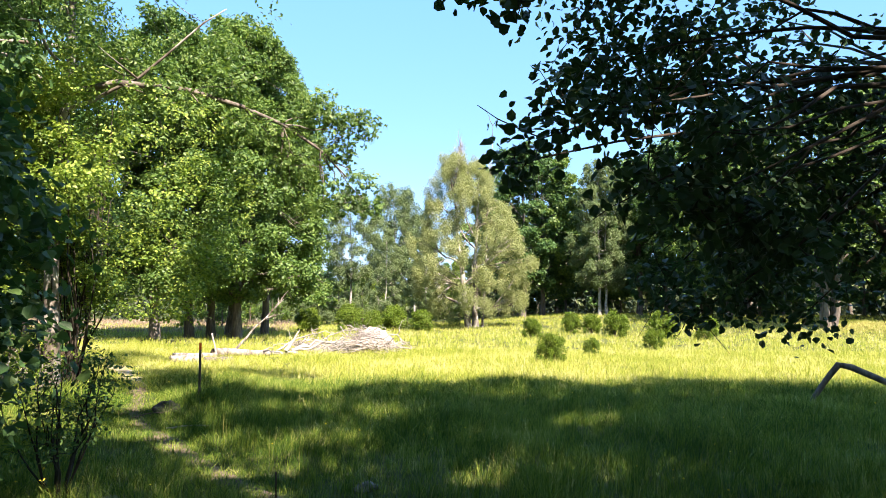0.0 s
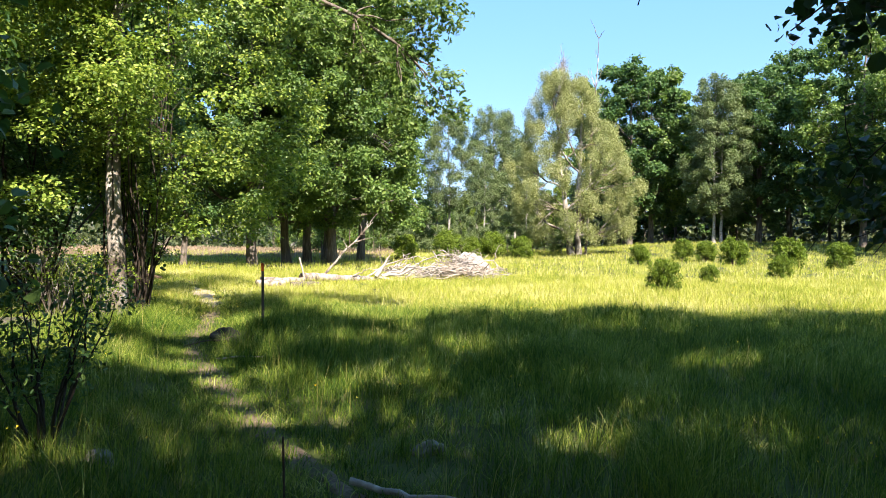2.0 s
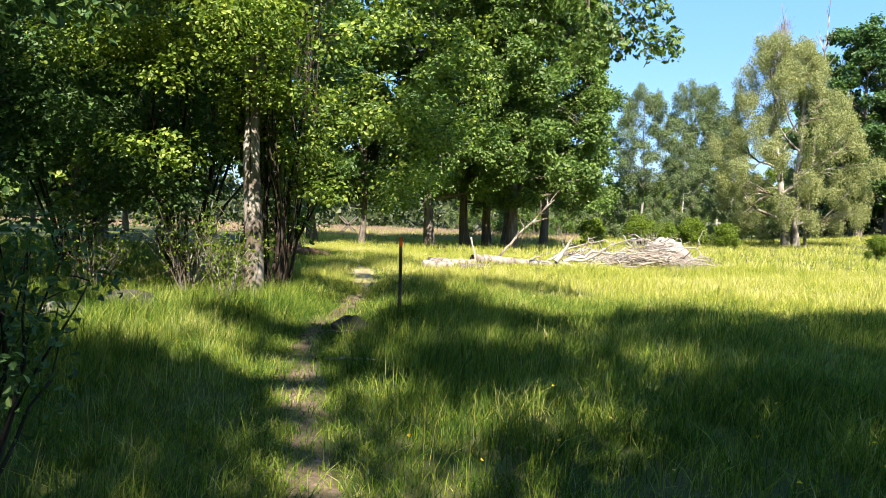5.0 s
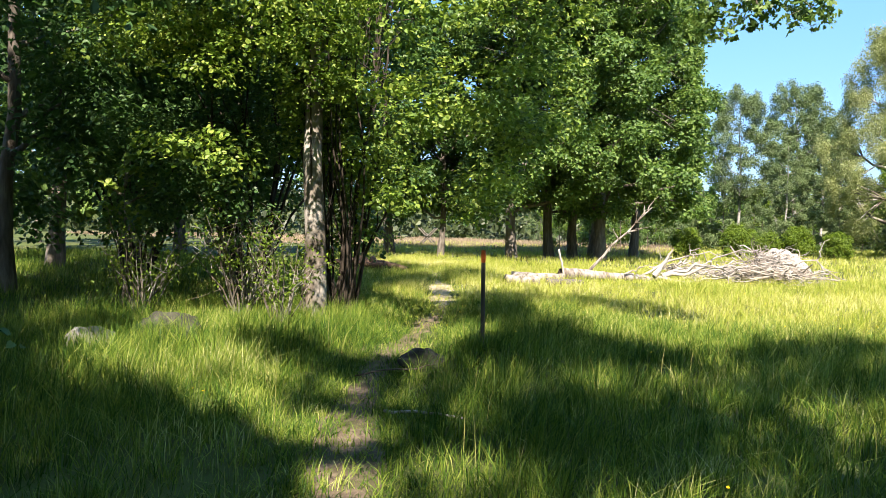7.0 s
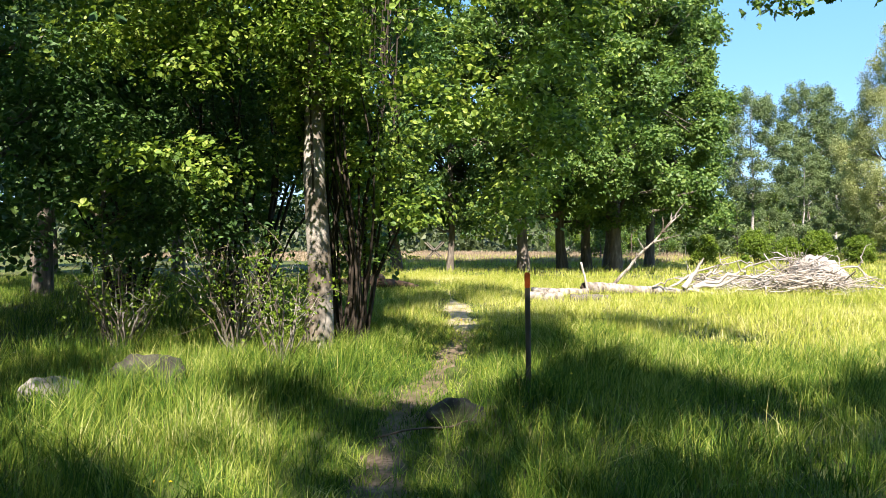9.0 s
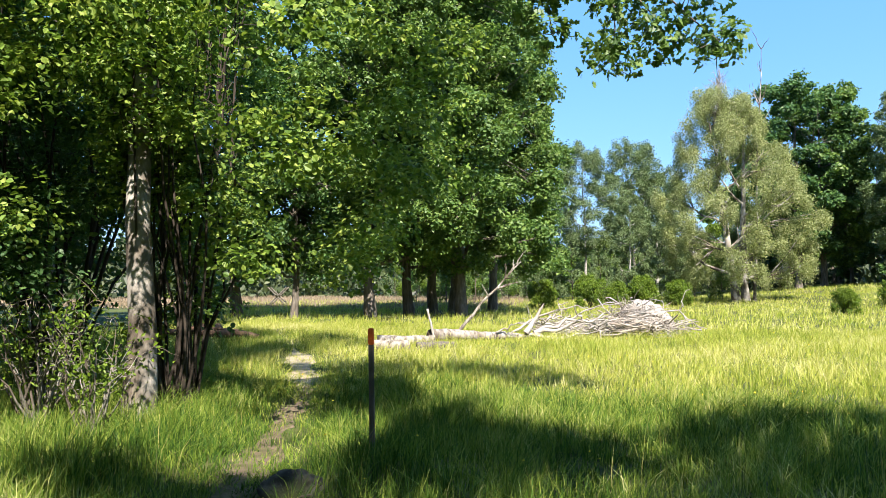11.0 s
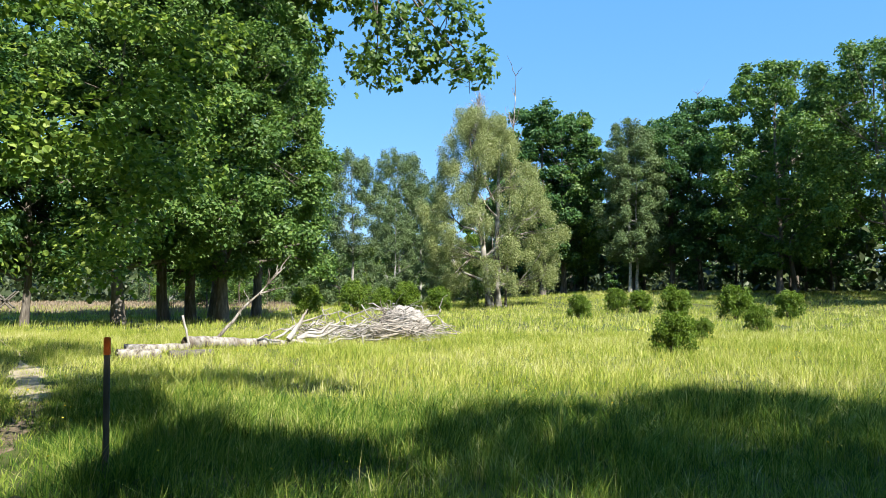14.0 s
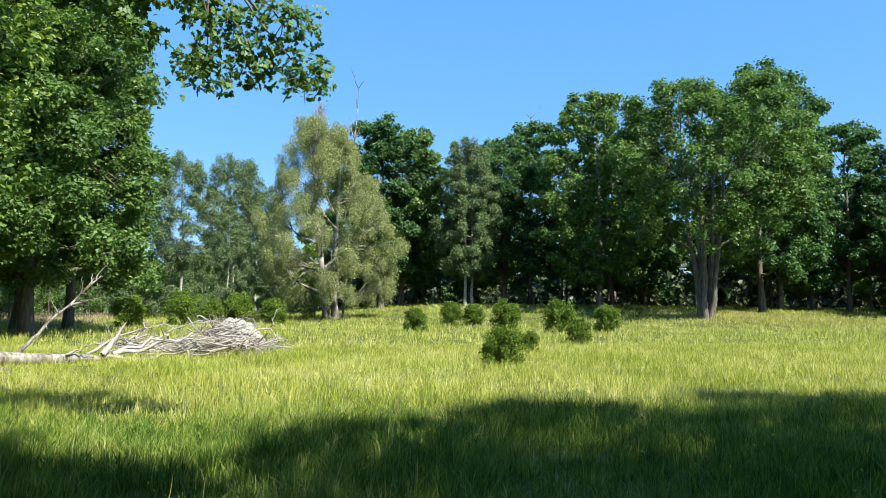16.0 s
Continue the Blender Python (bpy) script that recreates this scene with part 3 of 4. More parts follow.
# far wood on the rise
WOOD = "trees of the far wood"
for k, (x, y, s, v) in enumerate([(6.3, 84, .98, 1), (8.7, 86, 1.0, 0), (22.8, 85, 1.0, 1), (19, 83, .8, 3), (25.2, 72.4, .98, 2), (39.9, 69.4, 1.04, 3), (46, 75, .95, 0), (52.4, 73, .95, 1), (60, 70, .95, 2), (30, 80, .9, 1), (66, 64, .9, 0), (34, 88, .9, 0)]):
    plant_tree("oak", x, y, "broad oak with a dense dark crown at the wood's edge", "tree", OAK_V[v], 57 * k, s, WOOD)
for k, (x, y, s, v) in enumerate([(14.0, 79, 1.0, 0), (14.9, 79.8, .95, 0), (-7.3, 66, .5, 0), (-8.8, 88, 1.0, 1), (-12.1, 76, .85, 1), (-6.5, 92, .85, 1), (-4.5, 80, .62, 0)]):
    plant_tree("birch_tree", x, y, "slender grey green birch with a pale trunk", "tree", BIRCH_V[v], 80 * k, s, WOOD)
rng = np.random.default_rng(21)
for k in range(34):
    a = 0.02 + 0.95 * (k + rng.uniform(0, 0.8)) / 34
    d = rng.uniform(84, 122)
    x, y = -2 + d * math.sin(a), 10 + d * math.cos(a)
    plant_tree("broadleaf_tree", x, y, "distant broadleaf tree in the closed wood", "tree", FAR_V[int(rng.integers(3))], float(rng.uniform(0, 360)), float(rng.uniform(.7, 1.0)), "distant trees")
for k in range(14):
    a = 0.1 + 0.85 * (k + rng.uniform(0, 0.8)) / 14
    d = rng.uniform(76, 86)
    x, y = -2 + d * math.sin(a), 10 + d * math.cos(a)
    plant_tree("broadleaf_tree", x, y, "dense shaded broadleaf tree inside the wood", "tree", FAR_V[int(rng.integers(2))], float(rng.uniform(0, 360)), float(rng.uniform(.5, .8)), "distant trees")
for k in range(30):
    a = -1.35 + 1.37 * (k + rng.uniform(0, 0.8)) / 30
    d = rng.uniform(100, 135)
    x, y = -2 + d * math.sin(a), 10 + d * math.cos(a)
    plant_tree("broadleaf_tree", x, y, "distant broadleaf tree in the closed wood", "tree", FAR_V[int(rng.integers(3))], float(rng.uniform(0, 360)), float(rng.uniform(.5, .62)), "distant trees")
for k in range(34):
    a = -0.42 + 0.46 * (k + rng.uniform(0, .9)) / 34
    d = rng.uniform(56, 84)
    x, y = -2 + d * math.sin(a), 10 + d * math.cos(a)
    plant_tree("young_tree", x, y, "young broadleaf tree in a light green thicket", "tree", YOUNG_V[k % 3], float(rng.uniform(0, 360)), float(rng.uniform(.5, 1.05)), "thicket behind the brush pile")
for k, (x, y) in enumerate([(-31, 21), (-37, 30), (-29, 14), (-42, 22), (-36, 12), (-46, 34), (-52, 44), (-40, 42)]):
    plant_tree("broadleaf_tree", x, y, "shaded broadleaf tree at the meadow's side", "tree", FAR_V[k % 3], 50 * k, .62 + .04 * (k % 4), "trees at the side")
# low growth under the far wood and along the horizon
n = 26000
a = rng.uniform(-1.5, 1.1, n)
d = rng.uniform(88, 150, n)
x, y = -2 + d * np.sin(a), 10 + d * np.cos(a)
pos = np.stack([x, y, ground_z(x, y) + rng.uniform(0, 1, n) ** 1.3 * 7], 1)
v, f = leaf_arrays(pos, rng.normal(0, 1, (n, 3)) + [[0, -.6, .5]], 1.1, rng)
tagged(new("undergrowth", mesh_of("undergrowth", v, f, UNDER_LEAF)), "tangled undergrowth, shade-dark, beneath the distant wood", "undergrowth", kind="stuff")

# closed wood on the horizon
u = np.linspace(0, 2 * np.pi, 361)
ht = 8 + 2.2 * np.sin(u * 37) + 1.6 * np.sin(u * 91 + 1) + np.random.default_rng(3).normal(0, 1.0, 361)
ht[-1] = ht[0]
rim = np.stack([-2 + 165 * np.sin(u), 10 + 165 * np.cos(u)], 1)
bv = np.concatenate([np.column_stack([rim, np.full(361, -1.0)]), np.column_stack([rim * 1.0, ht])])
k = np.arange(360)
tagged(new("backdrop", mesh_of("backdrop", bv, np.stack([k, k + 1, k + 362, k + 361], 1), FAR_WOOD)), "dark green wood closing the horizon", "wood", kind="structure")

# large silvery birch on the meadow
birch = plant_tree("birch_tree", 0.4, 66.5, "large yellowish birch with drooping twigs and sparse top", "tree",
           tree_meshes(401, 15.9, 0.28, 1.6, 5.8, 150000, 0.102, BIRCH_LEAF, PALE_BARK, "weeping", 26, 420, 0.9, 0.9, 0.09, lean=(-.9, 0), stems=2, up=0.3, rough=.4, bough=.17, skin=.35), 10)
rg = np.random.default_rng(73)
paths = []
for k in range(150):
    z = rg.uniform(12.5, 17.0)
    a = rg.uniform(0, 2 * np.pi)
    r = (18.2 - z) * .42 * rg.uniform(.3, 1.15)
    foot = np.array([-.75 - .03 * z, 0, z - rg.uniform(.8, 1.8)])
    paths.append((bend_path(foot, foot + [math.cos(a) * r, math.sin(a) * r, rg.uniform(.6, 1.9)], 6, .25, rg, .2), np.linspace(.024, .008, 6)))
v, f = tube_arrays(paths, 4)
piece("bare_twigs", mesh_of("bare_twigs", v, f, DEADWOOD, True), birch, "bleached leafless twigs in the sparse top")
# bare dead stem beside the birch, and dead twigs on a far oak
def bare_stem(x, y, a, b, r, twigs, seed, label):
    rg = np.random.default_rng(seed)
    q = bend_path(a, b, 10, .25, rg)
    paths = [(q, r * np.linspace(1, .15, 10))]
    for k in range(twigs):
        j = int(rg.integers(5, 10))
        tip = q[j] + np.array([rg.normal(0, .7), rg.normal(0, .4), rg.uniform(.5, 1.8)])
        paths.append((bend_path(q[j], tip, 5, .15, rg), r * .25 * np.linspace(1, .3, 5)))
    v, f = tube_arrays(paths, 6)
    ob = new("dead_tree", mesh_of("dead_tree", v, f, PALE_BARK, True))
    ob.matrix_world = pose(x, y, gz(x, y))
    tagged(ob, label, "dead tree")


bare_stem(1.3, 66.9, (0, 0, -.2), (.9, .1, 18.4), .13, 12, 71, "bare dead birch stem rising through a crown")
bare_stem(22.6, 84.6, (0, 0, -.2), (0, 0, 20.6), .12, 12, 72, "bare dead tree top above a dark oak")
# oak group of several stems on a mound
plant_tree("oak", 29.2, 61.6, "large oak of several grey stems on a low mound", "tree",
           tree_meshes(402, 18.9, 0.24, 5.6, 8.2, 60000, 0.26, OAK_LEAF, OAK_BARK, "dome", 20, 330, clump=0.12, flat=0.8, rough=0.45, stems=5, bough=.2, skin=.2, skew=(1.2, 0)), 0)

# oak by the path with a long drooping limb
oak = plant_tree("oak", -9.1, 17.6, "leafy oak with a patchy pale trunk beside the path", "tree",
                 tree_meshes(403, 15, 0.175, 7.2, 4.6, 38000, 0.105, OAK_LEAF, PALE_BARK, "round", 18, 80, 0.1, 0.8, 0.19, shape="oval", skew=(-2.6, 1.2)), 0)
rng = np.random.default_rng(31)
LIMB = np.array([(-9.1, 17.6, 6.6), (-8.0, 17.7, 6.9), (-6.4, 17.8, 6.75), (-5.2, 17.9, 6.4), (-4.4, 18.3, 6.1), (-3.6, 18.7, 5.6), (-3.0, 18.9, 5.0)]) - [-9.1, 17.6, 0]
paths = [(LIMB, np.array([.075, .07, .06, .05, .04, .03, .015]))]
cs, rs = [], []
for c, r in [((-3.45, 18.8, 4.25), .36), ((-2.9, 18.9, 4.5), .38), ((-2.3, 19.0, 4.4), .33), ((-4.1, 18.7, 4.6), .3), ((-3.4, 18.8, 4.85), .45), ((-2.6, 19, 5.0), .4), ((-4.0, 18.6, 5.3), .55), ((-4.4, 18.5, 6.0), .6),
             ((-5.2, 18.0, 5.9), .55), ((-6.0, 17.9, 6.2), .6), ((-5.6, 18.1, 6.9), .7), ((-6.9, 17.8, 6.6), .7), ((-3.2, 19.0, 5.7), .55), ((-3.6, 18.9, 6.6), .7), ((-2.7, 19.0, 6.3), .6), ((-4.35, 18.7, 5.0), .32), ((-4.3, 18.7, 5.6), .4)]:
    c = np.array(c) - [-9.1, 17.6, 0] + (np.array([-.12, 0, -.10]) if c[0] > -4.6 else 0)
    j = int(np.argmin(((LIMB - c) ** 2).sum(1)))
    paths.append((bend_path(LIMB[max(j - 1, 0)], c, 6, 0.12, rng), np.linspace(0.02, 0.006, 6)))
    for k in range(3):
        paths.append((bend_path(c, c + rng.normal(0, r * .6, 3), 4, 0.05, rng), np.linspace(0.007, 0.003, 4)))
    cs.append(c)
    rs.append(r)
v, q = tube_arrays(paths, 6)
limb = piece("limb", mesh_of("limb", v, q, OAK_BARK, True), oak, "long drooping limb over the path")
pos, nrm = clump_leaves(cs, rs, 10200, rng, 0.8, tuft=6, loose=0.045)
v, f = leaf_arrays(pos, nrm, 0.11, rng, "lobed")
piece("foliage", mesh_of("foliage", v, f, OAK_LEAF), limb)


def bush_meshes(seed, h, radius, total, leaf, leaf_m, stems=9, shape="oval", low=0.0, fill=0, thick=1.0, skew=(0, 0), spread=(.22, .36), twig_m=None, keep=None, more=(), flat=.85, up=.55, rough=.5, reach=1.0, tuft=1):
    rng = np.random.default_rng(seed)
    out, cs, rs = [], [], []
    for k in range(stems):
        a = k * 2.4 + rng.uniform(-.3, .3)
        rr = radius * rng.uniform(.3, .85) * reach
        b = np.array([math.cos(a) * rr + skew[0] * (reach - .6), math.sin(a) * rr + skew[1] * (reach - .6), h * rng.uniform(.55, .95)])
        q = bend_path((0.03 * h * math.cos(a), 0.03 * h * math.sin(a), -.05), b, 7, radius * .12, rng, 0.06 * h)
        paths = [(q, 0.013 * h * thick * np.linspace(1, .25, 7))]
        for f in (3, 4.2, 6):
            c = np.array([np.interp(f, np.arange(7), q[:, d]) for d in range(3)])
            tip = c + rng.normal(0, radius * .16, 3) + [0, 0, radius * .1]
            paths.append((bend_path(c, tip, 4, radius * .04, rng), 0.0045 * h * thick * np.linspace(1, .4, 4)))
            if c[2] > low:
                cs.append(c)
                rs.append(radius * rng.uniform(*spread))
        v, q = tube_arrays(paths, 6)
        out.append(("stem", mesh_of("stem", v, q, twig_m or TWIG, True)))
    for k in range(fill):
        a, u = rng.uniform(0, 2 * np.pi), rng.uniform(0, 1)
        rr = radius * math.sin(math.pi * (0.2 + 0.75 * u)) ** .6 * rng.uniform(.7, 1.05)
        cs.append(np.array([math.cos(a) * rr + skew[0] * u, math.sin(a) * rr + skew[1] * u, low + (h - low) * u]))
        rs.append(radius * rng.uniform(*spread))
    if keep is not None:
        ok = keep(np.array(cs))
        cs, rs = [c for c, o in zip(cs, ok) if o], [r for r, o in zip(rs, ok) if o]
    for c, r in more:
        cs.append(np.array(c, float))
        rs.append(r)
    pos, nrm = clump_leaves(cs, rs, total, rng, flat, 0.0, up, rough, tuft=tuft)
    pos[:, 2] = np.maximum(pos[:, 2], .03)
    if keep is not None:
        ok = keep(pos)
        pos, nrm = pos[ok], nrm[ok]
    v, f = leaf_arrays(pos, nrm, leaf, rng, shape)
    out.append(("foliage", mesh_of("foliage", v, f, leaf_m)))
    return out


# hazels around the oak by the path
def behind_trunk(p):
    """No hazel leaves in front of the oak's bare trunk."""
    qx, qy = p[:, 0] - 9.2 + 9.1, p[:, 1] + 18.4 - 17.6
    a, b = qx * .62 - qy * .78, qx * .78 + qy * .62
    bare = (a > -0.2) & (np.abs(b) < .35 + .3 * a) & (p[:, 2] < 3.2 + .12 * a)
    bare |= (p[:, 0] < -.9) & (p[:, 1] < .8) & (p[:, 2] < 3.8)
    # leaves cut away so the sun reaches the bend of the path
    gx, gy = p[:, 0] - 9.2 - .477 * p[:, 2] + 10.7, p[:, 1] + 18.4 + .763 * p[:, 2] - 24.3
    along, across = gx * -.26 + gy * .97, gx * .97 + gy * .26
    return ~(bare | ((np.abs(along) < 1.7) & (np.abs(across) < .9) & (p[:, 1] > -.5)))


SPRAYS = [((x + 9.2, y - 18.4, z), r) for x, y, z, r in [(-8.2, 16.4, 3.9, .6), (-8.8, 16.5, 4.4, .7), (-9.4, 16.4, 4.0, .65), (-7.8, 16.6, 4.6, .7), (-8.6, 16.8, 5.3, .8), (-10, 16.6, 4.5, .75), (-10.6, 16.7, 4.4, .7), (-7.3, 16.9, 4.1, .6), (-11.2, 16.6, 4.6, .8), (-12.4, 16.9, 4.6, .9), (-10.8, 16.9, 5.5, .9), (-9.4, 16.6, 5.0, .7), (-6.6, 17.4, 3.6, .6),
                                                          (-6.2, 17.7, 3.0, .6), (-5.8, 17.9, 2.7, .5), (-6.6, 17.2, 2.9, .5), (-7.2, 16.9, 3.3, .5), (-9.8, 16.9, 6.3, .8), (-7.2, 17.2, 6.0, .8), (-6.4, 17.6, 5.0, .7), (-5.7, 18.2, 3.8, .6), (-9.7, 18.9, 2.3, .6), (-9.2, 18.9, 2.5, .6), (-8.5, 18.8, 2.8, .6), (-8.0, 18.9, 3.1, .6), (-10.2, 18.9, 1.9, .5), (-10.6, 18.6, 2.6, .6), (-8.9, 18.7, 1.3, .55), (-9.4, 18.9, 1.5, .6), (-8.6, 18.4, 1.9, .5), (-9.8, 18.6, 1.1, .55), (-8.2, 18.6, 2.3, .6), (-10.4, 18.7, 1.2, .5)]]
hazel_front = plant_tree("hazel_bush", -9.2, 18.4, "broad hazel of many shade-dark stems with bright leaves", "bush",
           bush_meshes(451, 7.6, 3.6, 74000, 0.068, HAZEL_LEAF, 34, "broad", 1.8, 130, 0.23, (0.9, .2), (.13, .22), SHADE_STEM, behind_trunk, SPRAYS, 0.5, 0.85, 0.4, 0.45, 5), 0, 1, "hazels by the path")
hazel_back = plant_tree("hazel_bush", -12.9, 19.8, "broad hazel of many shade-dark stems with dense leaves", "bush",
           bush_meshes(452, 7.6, 3.5, 42000, 0.082, DEEP_LEAF, 20, "broad", 1.1, 140, 0.4, (0, 0), (.15, .24), SHADE_STEM, None, (), 0.55, 0.8, 0.42, tuft=5), 0, 1, "hazels by the path")
plant_tree("hazel_bush", -17.5, 20.5, "tall hazel with dense dark leaves in the shade", "bush",
           bush_meshes(453, 7.5, 3.6, 17000, 0.15, DEEP_LEAF, 16, "broad", 1.3, 110, 0.45, (0, 0), (.15, .26), SHADE_STEM), 0, 1, "hazels by the path")
plant_tree("oak", -16.2, 16.7, "dark trunked oak among shaded hazels", "tree",
           tree_meshes(454, 15, 0.16, 2.8, 3.8, 17000, 0.15, DEEP_LEAF, OAK_BARK, "round", 14, 60, 0.3, 0.9, 0.22, shape="oval"), 0)
# trunk stays out of view; this oak is placed to shade the hazels
plant_tree("oak", -12.2, 13.2, "shady oak with low hanging branches, placed to shade the hazels", "tree",
           tree_meshes(455, 15, 0.2, 4.4, 4.6, 8000, 0.17, DEEP_LEAF, OAK_BARK, "dome", 14, 96, 0.2, 0.9, 0.17, shape="oval"), 0)
# sparse twiggy shrubs
SHRUB = dict(shape="oval", low=0.35, fill=8, spread=(.18, .3))
plant_tree("shrub", -9.9, 16.9, "twiggy shrub with sparse pale leaves at the oak's foot", "bush", bush_meshes(461, 1.8, 1.1, 1100, 0.05, BUSH_LEAF, 26, thick=.7, twig_m=PALE_BARK, **SHRUB), 0, 1, "twiggy shrubs")
plant_tree("shrub", -8.8, 16.6, "twiggy shrub with sparse pale leaves at the oak's foot", "bush", bush_meshes(462, 1.4, 0.75, 620, 0.05, BUSH_LEAF, 20, thick=.7, twig_m=PALE_BARK, **SHRUB), 0, 1, "twiggy shrubs")
plant_tree("shrub", -11.6, 16.4, "twiggy shrub with sparse pale leaves at the wood's edge", "bush", bush_meshes(463, 1.5, 1.0, 900, 0.05, BUSH_LEAF, 20, thick=.7, twig_m=PALE_BARK, **SHRUB), 0, 1, "twiggy shrubs")
plant_tree("shrub", -4.35, 9.75, "shade-dark twiggy shrub with few leaves beside the path", "bush", bush_meshes(464, 1.45, 0.75, 1300, 0.05, DEEP_LEAF, 16, twig_m=SHADE_STEM, thick=.7, **SHRUB), 0, 1, "twiggy shrubs")
# two hazels added at the edge of view to block light from the grass
plant_tree("hazel_bush", -6.1, 7.7, "dense hazel added beside the path's start to darken the grass", "bush",
           bush_meshes(465, 4.6, 2.1, 15000, 0.11, DEEP_LEAF, 14, "broad", 0.7, 90, 0.4, (0, 0), (.2, .32), SHADE_STEM), 0, 1, "hazels by the path")
plant_tree("hazel_bush", -8.4, 9.2, "dense hazel added beside the path's start to darken the grass", "bush",
           bush_meshes(467, 4.6, 2.5, 15000, 0.12, DEEP_LEAF, 14, "broad", 0.7, 90, 0.4, (0, 0), (.2, .32), SHADE_STEM), 0, 1, "hazels by the path")
plant_tree("sapling", -12.4, 16.6, "thin pale sapling with a few fresh leaves", "tree",
           tree_meshes(466, 2.7, 0.025, 1.5, .55, 260, 0.11, HAZEL_LEAF, PALE_BARK, "round", 7, 6, shape="broad"), 0)

# gaps cut into unseen crowns for sun patches on grass (x, y, half sizes)
OPENINGS = [(-9.0, 13.6, .8, .5), (-7.6, 13.3, 1.0, .45), (-6.0, 13.1, .7, .45), (-5.0, 12.9, .7, .5), (-4.1, 12.2, .45, .3), (-3.7, 12.8, .45, .35), (-2.85, 10.7, .3, .2), (-2.1, 9.8, .35, .22),
            (0.0, 10.5, .45, .4), (2.2, 14.7, .6, .3), (-1.2, 18.9, .5, .3)]
field_a, field_b = np.random.default_rng(61).uniform(0, 1, (90, 90)), np.random.default_rng(62).uniform(0, 1, (40, 40))


def lattice(field, u, v):
    i, j = np.floor(u).astype(int) % (len(field) - 1), np.floor(v).astype(int) % (len(field) - 1)
    fu, fv = u - np.floor(u), v - np.floor(v)
    return (field[i, j] * (1 - fu) + field[i + 1, j] * fu) * (1 - fv) + (field[i, j + 1] * (1 - fu) + field[i + 1, j + 1] * fu) * fv


def sunlit(x, y, flecks=True):
    """Where leaves are cut out of the canopy to let sun flecks fall."""
    chance = np.random.default_rng(63).uniform(0, 1, len(x))
    open_ = np.zeros(len(x), bool)
    for ox, oy, a, b in OPENINGS:
        open_ |= ((x - ox) / a) ** 2 + ((y - oy) / b) ** 2 < 1.25 - .7 * chance
    if not flecks:
        return open_
    open_ |= (x > -5.1) & (x < -2.9) & (y > 17.9 + .5 * chance) & (y < 21.5)
    thin = 0.55 * lattice(field_a, x / .42 + 40, y / .42) + 0.45 * lattice(field_b, x / 1.3 + 20, y / 1.3)
    limit = 0.71 + 0.06 * smooth(0, 1.5, x) + 0.12 * smooth(-1, -2, x) * smooth(14.5, 13.5, y)
    return open_ | (thin > limit)


# drooping linden that the walk passes under
LX, LY = 5.7, 9.9
more = [((x - LX, y - LY, z - .05), r) for x, y, z, r in [(0.6, 8.0, 3.6, .45), (0.9, 7.6, 3.5, .3), (1.3, 8.1, 3.6, .5), (0.35, 7.5, 3.25, .28), (1.9, 8.4, 3.7, .6), (1.0, 8.6, 4.2, .6), (2.2, 8.8, 2.9, .5), (2.8, 9.6, 3.2, .8), (1.9, 10.2, 3.5, .5), (0.15, 7.7, 3.1, .25), (3.4, 9.8, 4.2, .9), (3.8, 10.2, 3.4, .9), (2.7, 10.2, 2.6, .6),
                                                   (2.4, 10.6, 1.95, .35), (3.0, 10.6, 2.1, .4), (3.6, 10.6, 1.95, .35), (3.2, 10.8, 2.4, .6), (2.2, 11, 2.4, .5), (4.2, 10.6, 2.6, .7), (1.2, 9.2, 5.2, .8), (2.0, 9.4, 4.6, .8), (-0.2, 7.4, 4.4, .22), (0.15, 7.5, 4.3, .25), (1.1, 7.5, 2.9, .4), (1.5, 7.6, 2.8, .4), (1.9, 7.9, 2.7, .45), (1.6, 7.5, 3.3, .5), (2.3, 7.8, 2.5, .45)]]
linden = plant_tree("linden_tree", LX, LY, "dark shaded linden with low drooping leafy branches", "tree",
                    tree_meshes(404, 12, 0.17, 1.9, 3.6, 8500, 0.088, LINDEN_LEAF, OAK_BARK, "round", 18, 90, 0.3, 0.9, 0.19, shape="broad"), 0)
paths = []
for (x, y, z), r in more:
    paths.append((bend_path((0, 0, 3.2 + z * .35), (x, y, z), 8, 0.25, rng, 0.3), np.linspace(0.035, 0.006, 8)))
    for k in range(3):
        paths.append((bend_path((x, y, z), np.array((x, y, z)) + rng.normal(0, r * .7, 3), 4, 0.05, rng), np.linspace(0.006, 0.003, 4)))
v, q = tube_arrays(paths, 6)
hanging = piece("branch", mesh_of("branch", v, q, SHADE_STEM, True), linden, "low hanging leafy branches")
pos, nrm = clump_leaves([c for c, r in more], [r for c, r in more], 8200, rng, 0.75, 0.1, 0.6, 0.4, 0.1, 3, 0.07)
k = (pos[:, 2] + gz(LX, LY) - .25) / to_sun.z
ok = ~sunlit(pos[:, 0] + LX - to_sun.x * k, pos[:, 1] + LY - to_sun.y * k, False)
pos, nrm = pos[ok], nrm[ok]
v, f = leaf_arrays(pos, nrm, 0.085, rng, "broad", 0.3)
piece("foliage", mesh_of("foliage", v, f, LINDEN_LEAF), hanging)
# unseen oaks added behind the start to lay shade on the grass
SHADE_V = [tree_meshes(180 + k, 19 + k, 0.34, 4.0, 5.6 + .2 * k, (9000, 11000, 11000)[k], (.33, .36, .36)[k], OAK_LEAF, OAK_BARK, "round", 16, (60, 84, 90)[k], clump=(.18, .2, .2)[k], split=False) for k in range(3)]
def over_bend(x, y):
    """Where leaves are cut so sun reaches the path's bend behind the hazels."""
    return ((x + 9.9) / 1.5) ** 2 + ((y - 23.2) / 2.3) ** 2 < 1


